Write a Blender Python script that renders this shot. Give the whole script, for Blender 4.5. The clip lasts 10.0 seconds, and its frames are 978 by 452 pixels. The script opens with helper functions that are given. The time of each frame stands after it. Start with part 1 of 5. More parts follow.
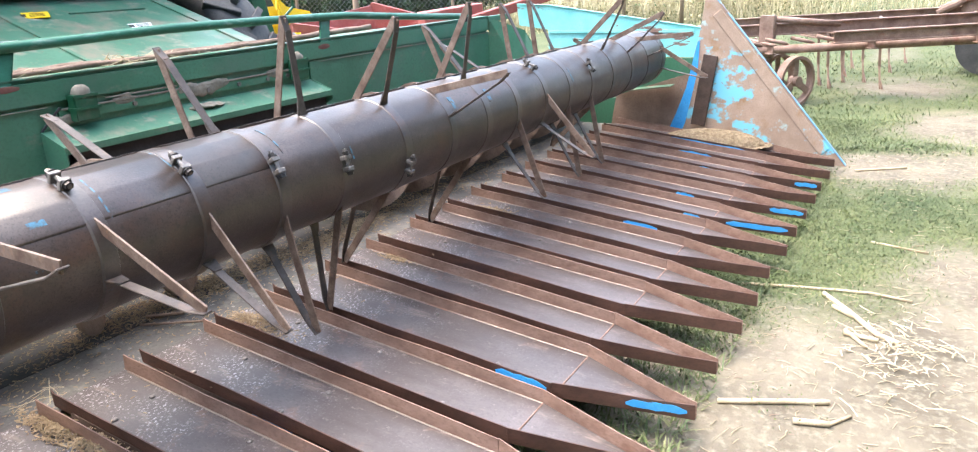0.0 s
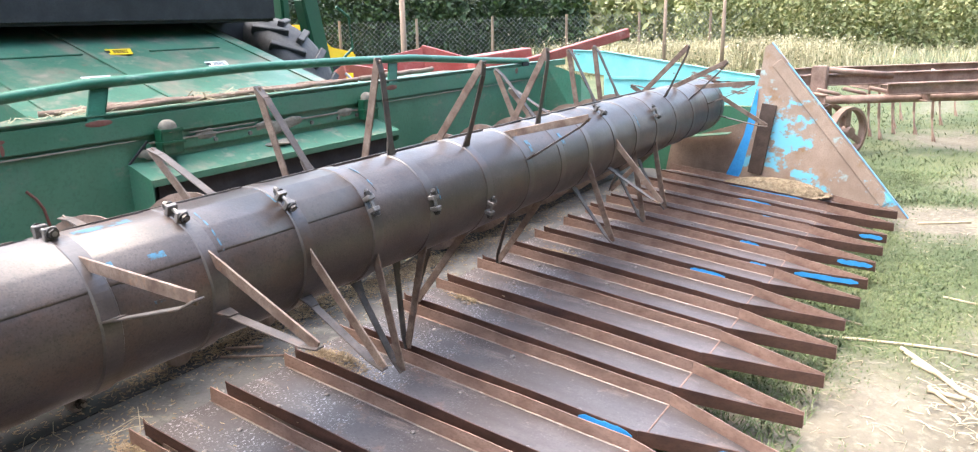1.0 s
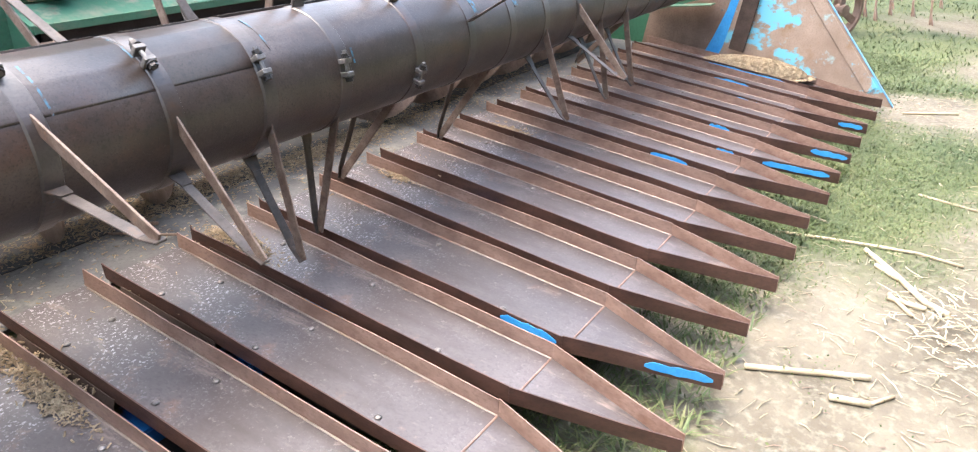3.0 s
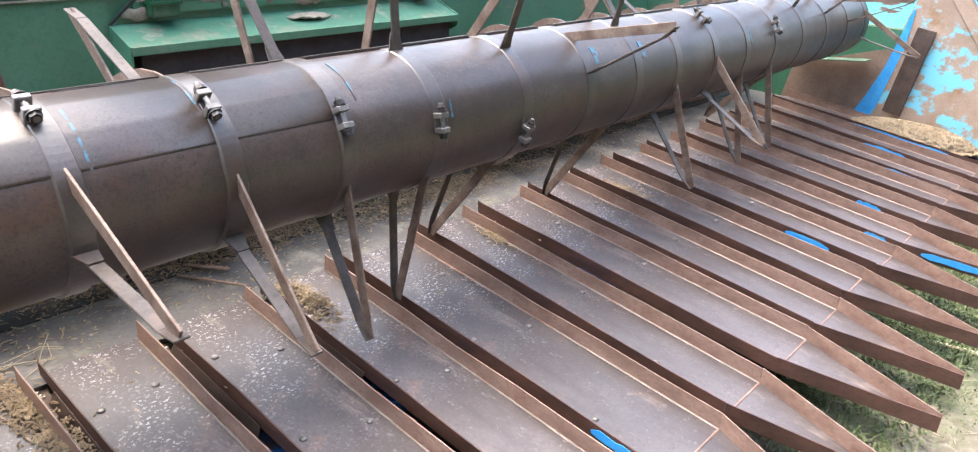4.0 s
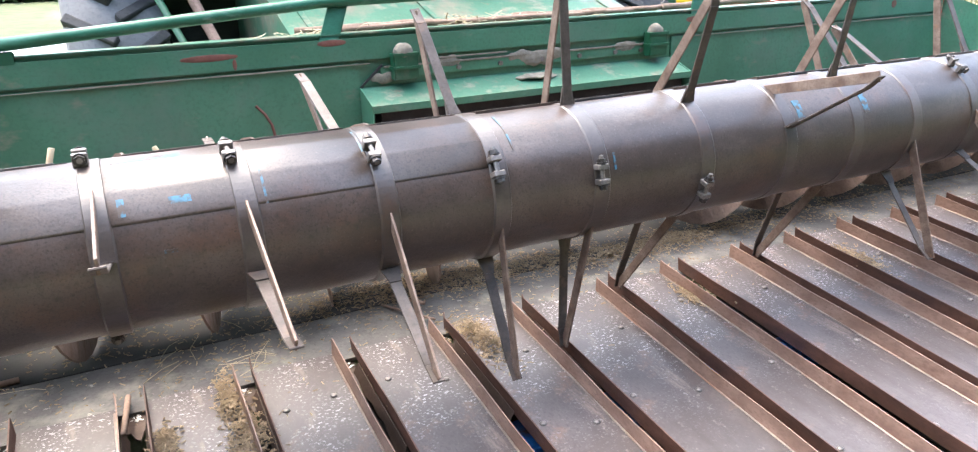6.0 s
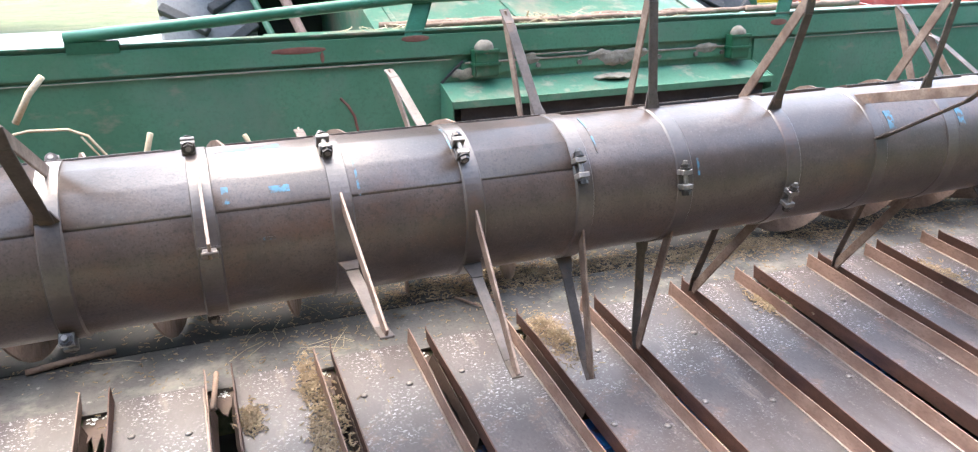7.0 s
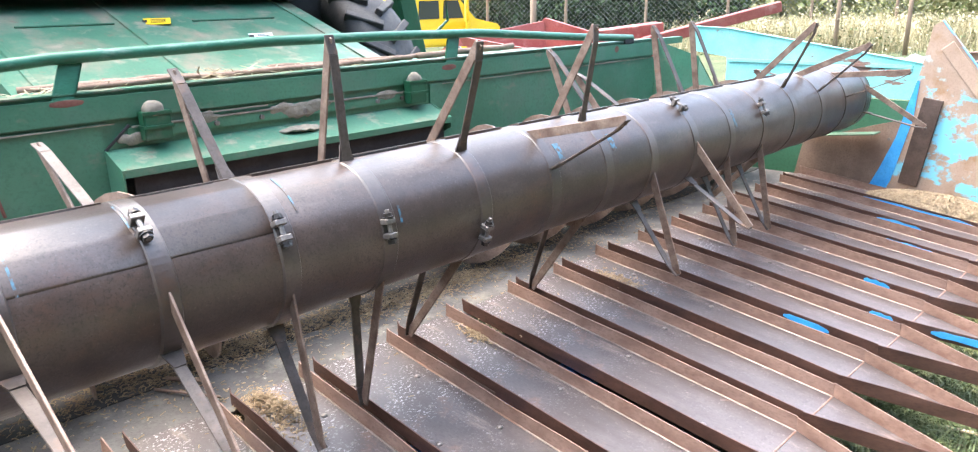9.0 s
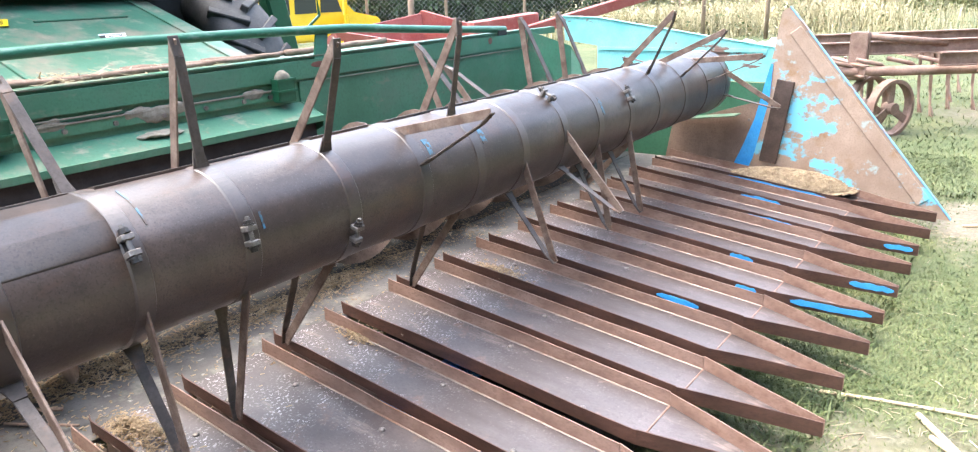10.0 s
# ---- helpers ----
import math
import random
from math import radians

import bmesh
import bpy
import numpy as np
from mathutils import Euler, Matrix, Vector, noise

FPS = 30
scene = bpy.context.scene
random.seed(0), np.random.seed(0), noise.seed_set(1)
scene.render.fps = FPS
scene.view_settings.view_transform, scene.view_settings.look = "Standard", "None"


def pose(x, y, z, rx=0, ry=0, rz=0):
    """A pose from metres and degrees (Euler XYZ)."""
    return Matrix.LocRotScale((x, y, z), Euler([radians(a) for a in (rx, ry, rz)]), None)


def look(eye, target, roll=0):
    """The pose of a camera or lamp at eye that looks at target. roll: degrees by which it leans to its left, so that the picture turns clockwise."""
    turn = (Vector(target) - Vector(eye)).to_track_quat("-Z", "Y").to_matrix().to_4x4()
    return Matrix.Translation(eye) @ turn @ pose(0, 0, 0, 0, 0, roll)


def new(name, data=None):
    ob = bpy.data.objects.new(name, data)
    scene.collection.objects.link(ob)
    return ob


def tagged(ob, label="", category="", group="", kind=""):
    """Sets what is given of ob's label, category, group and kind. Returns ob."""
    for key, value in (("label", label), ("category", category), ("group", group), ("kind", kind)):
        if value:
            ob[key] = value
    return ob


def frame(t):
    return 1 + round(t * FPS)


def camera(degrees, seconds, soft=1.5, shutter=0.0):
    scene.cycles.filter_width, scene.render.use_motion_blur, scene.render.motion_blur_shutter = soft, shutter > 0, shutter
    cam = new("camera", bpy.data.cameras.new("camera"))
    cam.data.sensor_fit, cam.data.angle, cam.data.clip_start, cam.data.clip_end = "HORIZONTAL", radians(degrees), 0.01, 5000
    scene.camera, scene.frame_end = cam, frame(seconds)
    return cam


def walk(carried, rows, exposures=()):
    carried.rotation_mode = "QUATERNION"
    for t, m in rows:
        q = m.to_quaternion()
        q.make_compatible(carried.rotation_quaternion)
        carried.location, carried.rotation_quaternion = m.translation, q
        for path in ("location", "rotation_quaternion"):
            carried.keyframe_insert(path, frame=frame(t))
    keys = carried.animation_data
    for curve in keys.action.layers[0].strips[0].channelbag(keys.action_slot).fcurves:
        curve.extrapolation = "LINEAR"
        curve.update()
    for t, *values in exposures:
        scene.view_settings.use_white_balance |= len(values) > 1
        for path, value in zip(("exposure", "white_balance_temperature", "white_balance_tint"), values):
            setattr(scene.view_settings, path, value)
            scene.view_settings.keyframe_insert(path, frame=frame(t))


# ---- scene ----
cam = camera(65.6, 10.0, 1.2)
PATH = [
    (0, (-2.214, -2.431, 1.694), (-0.585, -1.454, 1.069), -2.9),
    (0.5, (-2.262, -2.34, 1.716), (-0.632, -1.329, 1.152), -2.3),
    (1, (-2.336, -2.245, 1.709), (-0.716, -1.194, 1.191), -1.8),
    (1.5, (-2.367, -2.164, 1.679), (-0.794, -1.121, 1.018), 1.2),
    (2, (-2.309, -2.179, 1.65), (-0.685, -1.287, 0.895), 2.4),
    (2.2, (-2.256, -2.176, 1.64), (-0.61, -1.347, 0.864), 2.3),
    (3.3, (-1.777, -2.24, 1.625), (-0.267, -1.22, 0.801), 1.4),
    (3.5, (-1.698, -2.163, 1.63), (-0.191, -1.097, 0.859), 2.3),
    (4, (-1.565, -2.009, 1.642), (-0.169, -0.817, 0.849), 3.1),
    (4.5, (-1.481, -2.0, 1.639), (-0.353, -0.552, 0.844), 1.9),
    (5, (-1.379, -2.17, 1.612), (-0.543, -0.546, 0.797), 1.4),
    (5.5, (-1.294, -2.296, 1.637), (-0.311, -0.701, 0.936), -0.1),
    (6, (-1.298, -2.3, 1.641), (-0.467, -0.604, 0.983), -1.8),
    (6.2, (-1.311, -2.303, 1.646), (-0.546, -0.577, 0.985), -2.3),
    (7.3, (-1.374, -2.296, 1.671), (-0.693, -0.54, 0.997), -0.7),
    (7.5, (-1.364, -2.286, 1.669), (-0.636, -0.553, 0.987), -0.8),
    (8, (-1.343, -2.272, 1.678), (-0.333, -0.671, 1.034), 0.2),
    (8.5, (-1.349, -2.252, 1.684), (-0.087, -0.808, 1.117), -0.4),
    (9, (-1.352, -2.237, 1.682), (0.001, -0.881, 1.108), -1.4),
    (9.5, (-1.334, -2.25, 1.68), (0.093, -0.981, 1.088), -1.6),
    (10, (-1.284, -2.283, 1.688), (0.243, -1.14, 1.086), -2.3),
]
walk(cam, [(t, look(eye, target, roll)) for t, eye, target, roll in PATH], [(0.0, 2.68), (2.0, 2.7), (3.5, 2.72), (5.0, 2.78), (5.5, 2.88), (8.0, 3.02), (9.2, 3.02), (10.0, 2.95)])

# ---- world, sun, exposure ----
world = bpy.data.worlds.new("sky")
scene.world = world
world.use_nodes = True
wn = world.node_tree.nodes
sky = wn.new("ShaderNodeTexSky")
sky.sky_type = "NISHITA"
sky.sun_disc = False
sky.sun_elevation, sky.sun_rotation = radians(69.5), radians(-18)
sky.dust_density, sky.ozone_density, sky.air_density = 5.0, 1.5, 1.3
wn["Background"].inputs["Strength"].default_value = 0.15
world.node_tree.links.new(sky.outputs["Color"], wn["Background"].inputs["Color"])
sun = new("sun", bpy.data.lights.new("sun", "SUN"))
sun.data.energy, sun.data.angle, sun.data.color = 0.5, radians(100), (0.94, 0.98, 1.0)
sun.matrix_world = look((-1.5, 4.5, 12.7), (0, 0, 0))
scene.view_settings.exposure = 2.4


# ---- materials ----
def ramp(nt, fac, a, b, lo=0.35, hi=0.65):
    r = nt.nodes.new("ShaderNodeValToRGB")
    r.color_ramp.elements[0].position, r.color_ramp.elements[1].position = lo, hi
    r.color_ramp.elements[0].color, r.color_ramp.elements[1].color = (*a, 1), (*b, 1)
    nt.links.new(fac, r.inputs["Fac"])
    return r.outputs["Color"]


def tex(nt, scale, detail=6, stretch=(1, 1, 1), rough=0.6, coord="Object"):
    c, m, n = (nt.nodes.new(k) for k in ("ShaderNodeTexCoord", "ShaderNodeMapping", "ShaderNodeTexNoise"))
    m.inputs["Scale"].default_value = stretch
    n.inputs["Scale"].default_value, n.inputs["Detail"].default_value, n.inputs["Roughness"].default_value = scale, detail, rough
    nt.links.new(c.outputs[coord], m.inputs["Vector"])
    nt.links.new(m.outputs["Vector"], n.inputs["Vector"])
    return n.outputs["Fac"]


def mix(nt, fac, a, b):
    m = nt.nodes.new("ShaderNodeMix")
    m.data_type = "RGBA"
    nt.links.new(fac, m.inputs[0])
    for sock, v in ((m.inputs[6], a), (m.inputs[7], b)):
        if isinstance(v, tuple):
            sock.default_value = (*v, 1)
        else:
            nt.links.new(v, sock)
    return m.outputs[2]


def mat(name, a, b, scale=6, stretch=(1, 1, 1), rough=(0.4, 0.6), metal=0.0, bump=0.15, layers=(), fine=60, vary=0.0, spec=0.5, ior=1.5):
    """Two scales of colour, roughness and relief. layers: (colour, scale, lo, hi, stretch) patches of wear or paint laid over."""
    m = bpy.data.materials.new(name)
    m.use_nodes = True
    nt = m.node_tree
    p = nt.nodes["Principled BSDF"]
    big, small = tex(nt, scale, 6, stretch), tex(nt, fine, 4, stretch)
    col = ramp(nt, big, a, b)
    dark = tuple(c * 0.8 for c in a)
    speck = ramp(nt, small, (0, 0, 0), (1, 1, 1), 0.48, 0.85)
    col = mix(nt, speck, col, dark)
    for colour, sc, lo, hi, st in layers:
        col = mix(nt, ramp(nt, tex(nt, sc, 7, st, 0.65), (0, 0, 0), (1, 1, 1), lo, hi), col, colour)
    if vary:
        info, hsv, mr = (nt.nodes.new(k) for k in ("ShaderNodeObjectInfo", "ShaderNodeHueSaturation", "ShaderNodeMapRange"))
        mr.inputs["To Min"].default_value, mr.inputs["To Max"].default_value = 1 - vary, 1 + vary
        nt.links.new(info.outputs["Random"], mr.inputs["Value"])
        nt.links.new(mr.outputs["Result"], hsv.inputs["Value"])
        nt.links.new(col, hsv.inputs["Color"])
        col = hsv.outputs["Color"]
    nt.links.new(col, p.inputs["Base Color"])
    r = nt.nodes.new("ShaderNodeMapRange")
    r.inputs["To Min"].default_value, r.inputs["To Max"].default_value = rough
    nt.links.new(tex(nt, scale * 2.3, 5, stretch), r.inputs["Value"])
    nt.links.new(r.outputs["Result"], p.inputs["Roughness"])
    p.inputs["Metallic"].default_value = metal
    p.inputs["Specular IOR Level"].default_value, p.inputs["IOR"].default_value = spec, ior
    if bump:
        bn = nt.nodes.new("ShaderNodeBump")
        bn.inputs["Strength"].default_value, bn.inputs["Distance"].default_value = bump, 0.004
        nt.links.new(tex(nt, fine * 0.7, 5, stretch), bn.inputs["Height"])
        nt.links.new(bn.outputs["Normal"], p.inputs["Normal"])
    return m


ONE = (1, 1, 1)
M_DRUM = mat("worn_brown_steel", (0.045, 0.031, 0.025), (0.088, 0.063, 0.052), 4.5, (1, 1, 1), (0.27, 0.48), 0.0, 0.16,
             [((0.095, 0.05, 0.032), 5, 0.54, 0.72, (0.7, 1, 1)), ((0.03, 0.021, 0.017), 3.0, 0.48, 0.68, (0.6, 1, 1)), ((0.095, 0.074, 0.064), 13, 0.6, 0.74, (0.35, 1, 1)), ((0.034, 0.025, 0.02), 40, 0.54, 0.72, ONE), ((0.1, 0.08, 0.07), 130, 0.58, 0.74, ONE), ((0.026, 0.018, 0.015), 170, 0.54, 0.7, ONE), ((0.04, 0.2, 0.36), 2.6, 0.735, 0.75, (1, 0.6, 0.6))], 170, ior=1.6)
M_BAND = mat("strap_steel", (0.042, 0.031, 0.026), (0.084, 0.063, 0.054), 9, ONE, (0.27, 0.46), 0.0, 0.1, [((0.08, 0.038, 0.022), 6, 0.55, 0.7, ONE), ((0.025, 0.12, 0.22), 5, 0.66, 0.72, ONE)], 140, ior=1.68)
M_TINE = mat("tine_steel", (0.12, 0.075, 0.056), (0.26, 0.19, 0.15), 16, ONE, (0.4, 0.62), 0.3, 0.2, [((0.3, 0.16, 0.09), 22, 0.6, 0.75, ONE)], 140)
M_TINE2 = mat("tine_bare_steel", (0.05, 0.038, 0.032), (0.11, 0.088, 0.076), 12, ONE, (0.42, 0.6), 0.2, 0.1, [((0.16, 0.1, 0.07), 15, 0.55, 0.7, ONE)], 120)
M_PAN = mat("pan_sheet_steel", (0.044, 0.035, 0.034), (0.092, 0.075, 0.073), 4.5, (1, 0.6, 1), (0.34, 0.58), 0.0, 0.16,
            [((0.19, 0.095, 0.058), 5, 0.58, 0.78, ONE), ((0.04, 0.028, 0.026), 3.2, 0.52, 0.68, (1, 0.45, 1)), ((0.17, 0.13, 0.115), 17, 0.58, 0.74, (1, 0.25, 1)), ((0.14, 0.115, 0.11), 40, 0.6, 0.72, ONE)], 110, 0.14, ior=1.6)


def flecks(m):
    """Pale scratches and flecks on the rear half of the pan sheets."""
    nt = m.node_tree
    p = nt.nodes["Principled BSDF"]
    old = p.inputs["Base Color"].links[0].from_socket
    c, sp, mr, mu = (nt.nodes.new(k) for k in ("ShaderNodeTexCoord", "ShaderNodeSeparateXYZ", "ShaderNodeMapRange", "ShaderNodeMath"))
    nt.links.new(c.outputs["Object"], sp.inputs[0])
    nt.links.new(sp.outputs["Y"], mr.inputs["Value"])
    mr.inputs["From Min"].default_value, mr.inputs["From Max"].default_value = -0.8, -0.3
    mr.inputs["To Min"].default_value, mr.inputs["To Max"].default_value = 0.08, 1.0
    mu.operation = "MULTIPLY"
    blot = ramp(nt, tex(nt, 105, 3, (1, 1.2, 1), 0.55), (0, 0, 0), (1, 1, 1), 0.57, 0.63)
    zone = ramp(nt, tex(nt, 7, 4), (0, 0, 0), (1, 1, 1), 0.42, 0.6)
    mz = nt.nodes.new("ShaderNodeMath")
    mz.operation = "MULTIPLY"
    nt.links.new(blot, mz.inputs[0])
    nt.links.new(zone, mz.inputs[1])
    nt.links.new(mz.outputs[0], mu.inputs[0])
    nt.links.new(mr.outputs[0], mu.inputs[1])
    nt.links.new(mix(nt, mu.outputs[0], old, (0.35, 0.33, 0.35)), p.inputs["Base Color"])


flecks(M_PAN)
# Rust colour taken darker to hold the shade in the gaps between pans
M_WALL = mat("rusty_shaded_flange", (0.055, 0.025, 0.017), (0.12, 0.056, 0.037), 9, (1, 0.5, 1), (0.45, 0.7), 0.0, 0.35, [((0.055, 0.028, 0.02), 6, 0.58, 0.75, (1, 0.4, 1))], 110, 0.12)
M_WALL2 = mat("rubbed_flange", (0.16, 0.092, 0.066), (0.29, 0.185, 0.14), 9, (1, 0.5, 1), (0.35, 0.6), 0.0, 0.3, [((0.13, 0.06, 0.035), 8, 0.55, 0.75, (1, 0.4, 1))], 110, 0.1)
M_BLUE = mat("blue_paint", (0.035, 0.3, 0.68), (0.07, 0.39, 0.78), 9, ONE, (0.35, 0.5), 0, 0.1, [((0.12, 0.06, 0.04), 14, 0.66, 0.72, ONE)], 90)
M_BEAM = mat("blue_beam_paint", (0.01, 0.10, 0.36), (0.015, 0.16, 0.5), 7, ONE, (0.4, 0.6), 0, 0.15, [((0.05, 0.035, 0.03), 6, 0.52, 0.62, ONE)], 90)
M_BLUE2 = mat("blue_paint_on_rust", (0.34, 0.235, 0.17), (0.47, 0.34, 0.255), 4, ONE, (0.4, 0.6), 0.0, 0.15,
              [((0.32, 0.19, 0.1), 5.5, 0.56, 0.7, ONE), ((0.3, 0.19, 0.13), 3.5, 0.55, 0.7, ONE), ((0.2, 0.58, 0.72), 2.7, 0.55, 0.59, (1, 1, 1.5)), ((0.45, 0.68, 0.68), 7, 0.62, 0.74, ONE)], 90)
M_BLUE3 = mat("chalky_blue_paint", (0.1, 0.33, 0.58), (0.2, 0.44, 0.64), 6, ONE, (0.4, 0.6), 0, 0.1, [((0.3, 0.2, 0.15), 5, 0.56, 0.64, ONE)], 90)
M_TRACE = mat("thin_blue_paint", (0.05, 0.11, 0.15), (0.055, 0.19, 0.29), 30, ONE, (0.35, 0.5), 0, 0.1, [((0.07, 0.05, 0.04), 40, 0.45, 0.55, ONE)], 140)
M_BROWN = mat("brown_side_sheet", (0.2, 0.13, 0.095), (0.34, 0.24, 0.18), 3.5, ONE, (0.4, 0.6), 0.2, 0.1, [((0.08, 0.3, 0.42), 5, 0.68, 0.73, ONE)], 90)
M_CYAN = mat("turquoise_paint", (0.2, 0.62, 0.6), (0.32, 0.74, 0.7), 4, ONE, (0.4, 0.55), 0, 0.1,
             [((0.22, 0.13, 0.1), 2.6, 0.6, 0.62, (1, 0.6, 2.4)), ((0.3, 0.62, 0.68), 9, 0.6, 0.8, ONE)], 80)
M_GREEN = mat("green_paint", (0.042, 0.142, 0.08), (0.066, 0.195, 0.118), 2.2, ONE, (0.32, 0.5), 0, 0.08,
              [((0.1, 0.165, 0.12), 3.0, 0.48, 0.8, ONE), ((0.2, 0.19, 0.14), 5, 0.6, 0.78, (1, 1, 2)), ((0.15, 0.09, 0.06), 7, 0.72, 0.77, (0.6, 1, 1.6))], 70)
M_GREEN2 = mat("dusty_green_paint", (0.034, 0.125, 0.074), (0.06, 0.17, 0.11), 2.5, ONE, (0.4, 0.6), 0, 0.1,
               [((0.17, 0.165, 0.12), 3.2, 0.48, 0.64, (1.3, 1, 1)), ((0.25, 0.22, 0.17), 8, 0.56, 0.7, ONE), ((0.16, 0.11, 0.075), 14, 0.6, 0.72, ONE)], 80)
M_GREEN3 = mat("dark_green_paint", (0.01, 0.075, 0.035), (0.016, 0.105, 0.05), 2.5, ONE, (0.35, 0.55), 0, 0.08, [((0.15, 0.13, 0.1), 4, 0.6, 0.85, ONE)], 80)
M_RAIL = mat("rail_paint", (0.02, 0.115, 0.062), (0.035, 0.165, 0.1), 5, (1, 3, 3), (0.3, 0.45), 0, 0.05, [((0.2, 0.3, 0.24), 7, 0.56, 0.78, (1, 3, 3))], 60)
M_RUSTED = mat("rust_stain", (0.14, 0.05, 0.035), (0.2, 0.085, 0.06), 14, ONE, (0.5, 0.7), 0, 0.2, [], 120)
M_DECK = mat("dusty_grey_sheet", (0.064, 0.062, 0.06), (0.125, 0.12, 0.114), 3.4, ONE, (0.6, 0.85), 0.0, 0.25,
             [((0.24, 0.225, 0.19), 5.5, 0.52, 0.72, ONE), ((0.05, 0.048, 0.048), 3, 0.55, 0.75, (0.5, 1, 1)), ((0.3, 0.285, 0.26), 26, 0.62, 0.7, ONE), ((0.03, 0.027, 0.025), 60, 0.62, 0.7, ONE)], 90)
# Darker than the front floor: shade behind drum and under auger is in the colour
M_TROUGH = mat("shaded_trough_sheet", (0.02, 0.02, 0.022), (0.045, 0.044, 0.044), 3, ONE, (0.5, 0.8), 0.0, 0.25,
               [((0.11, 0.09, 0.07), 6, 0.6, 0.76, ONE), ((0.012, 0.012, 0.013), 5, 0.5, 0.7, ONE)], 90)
M_DARKBAR = mat("dark_brown_bar", (0.06, 0.04, 0.03), (0.11, 0.075, 0.06), 8, ONE, (0.5, 0.7), 0.3, 0.2, [], 90)
M_PALE = mat("worn_bright_edge", (0.2, 0.155, 0.13), (0.36, 0.3, 0.265), 12, (1, 0.4, 1), (0.3, 0.5), 0.4, 0.1, [((0.24, 0.14, 0.1), 5, 0.5, 0.62, (1, 0.5, 1))], 90)
# Black of rubber parts, also used as painted shade in gaps and openings
M_BLACK = mat("rubber_and_shade_black", (0.012, 0.012, 0.013), (0.03, 0.03, 0.032), 6, ONE, (0.6, 0.8), 0, 0.2, [], 80)
M_TYRE = mat("dusty_tyre_rubber", (0.03, 0.03, 0.033), (0.075, 0.073, 0.07), 4, ONE, (0.6, 0.85), 0, 0.2, [((0.2, 0.18, 0.15), 6, 0.62, 0.85, ONE)], 60)
M_TYRE2 = mat("grey_tyre_flank", (0.13, 0.13, 0.135), (0.22, 0.22, 0.22), 4, ONE, (0.6, 0.85), 0, 0.2, [], 60)
M_BOLT = mat("dark_bolt_steel", (0.03, 0.028, 0.027), (0.09, 0.08, 0.075), 30, ONE, (0.3, 0.5), 0.6, 0.1, [], 160)
M_BOLT2 = mat("grey_bolt_steel", (0.13, 0.12, 0.11), (0.27, 0.24, 0.22), 30, ONE, (0.35, 0.55), 0.6, 0.15, [], 160)
M_FLIGHT = mat("worn_flight_steel", (0.17, 0.115, 0.09), (0.32, 0.235, 0.19), 8, ONE, (0.35, 0.55), 0.3, 0.1, [], 90)
M_DUST = mat("dry_dust", (0.17, 0.15, 0.115), (0.27, 0.24, 0.19), 18, ONE, (0.9, 1), 0, 0.5, [], 120)
M_STRAW = mat("dry_straw", (0.3, 0.25, 0.155), (0.48, 0.41, 0.29), 9, ONE, (0.7, 0.9), 0, 0.2, [], 90, 0.2)
M_CHAFF = mat("seed_chaff", (0.2, 0.145, 0.09), (0.4, 0.31, 0.2), 25, ONE, (0.8, 1), 0, 0.4, [], 140)
M_STALK = mat("dry_stalk", (0.35, 0.27, 0.17), (0.6, 0.5, 0.34), 6, ONE, (0.7, 0.9), 0, 0.3, [], 90)
M_WOODY = mat("brown_stalk", (0.17, 0.115, 0.085), (0.3, 0.21, 0.16), 8, ONE, (0.7, 0.9), 0, 0.3, [], 90)
M_RED = mat("faded_red_paint", (0.27, 0.06, 0.05), (0.37, 0.13, 0.11), 3, ONE, (0.45, 0.65), 0, 0.1, [((0.5, 0.3, 0.27), 5, 0.58, 0.8, ONE)], 60)
M_CULT = mat("rusty_plough_steel", (0.17, 0.1, 0.074), (0.34, 0.23, 0.18), 6, ONE, (0.6, 0.85), 0.1, 0.35, [((0.24, 0.09, 0.06), 5, 0.6, 0.75, ONE), ((0.34, 0.29, 0.25), 9, 0.62, 0.8, ONE)], 90)
M_YELLOW = mat("yellow_car_paint", (0.75, 0.46, 0.02), (0.8, 0.52, 0.03), 2, ONE, (0.2, 0.3), 0, 0.0, [], 50)
M_GREYPL = mat("grey_plastic", (0.22, 0.23, 0.25), (0.3, 0.31, 0.33), 4, ONE, (0.5, 0.6), 0, 0.05, [], 60)
M_DECAL = mat("yellow_decal", (0.75, 0.5, 0.01), (0.8, 0.55, 0.02), 9, ONE, (0.4, 0.5), 0, 0.0, [], 60)
M_WHITE = mat("white_decal", (0.6, 0.62, 0.6), (0.75, 0.76, 0.74), 9, ONE, (0.4, 0.5), 0, 0.0, [], 60)
M_WOOD = mat("post_wood", (0.16, 0.11, 0.075), (0.28, 0.2, 0.14), 5, (3, 3, 0.5), (0.7, 0.9), 0, 0.4, [], 70)
M_STONE = mat("pale_stone", (0.36, 0.37, 0.38), (0.56, 0.56, 0.55), 5, ONE, (0.8, 0.95), 0, 0.4, [], 50, 0.2)
M_WIRE = mat("galvanised_wire", (0.2, 0.2, 0.19), (0.3, 0.3, 0.29), 9, ONE, (0.4, 0.6), 0.5, 0.0, [], 50)


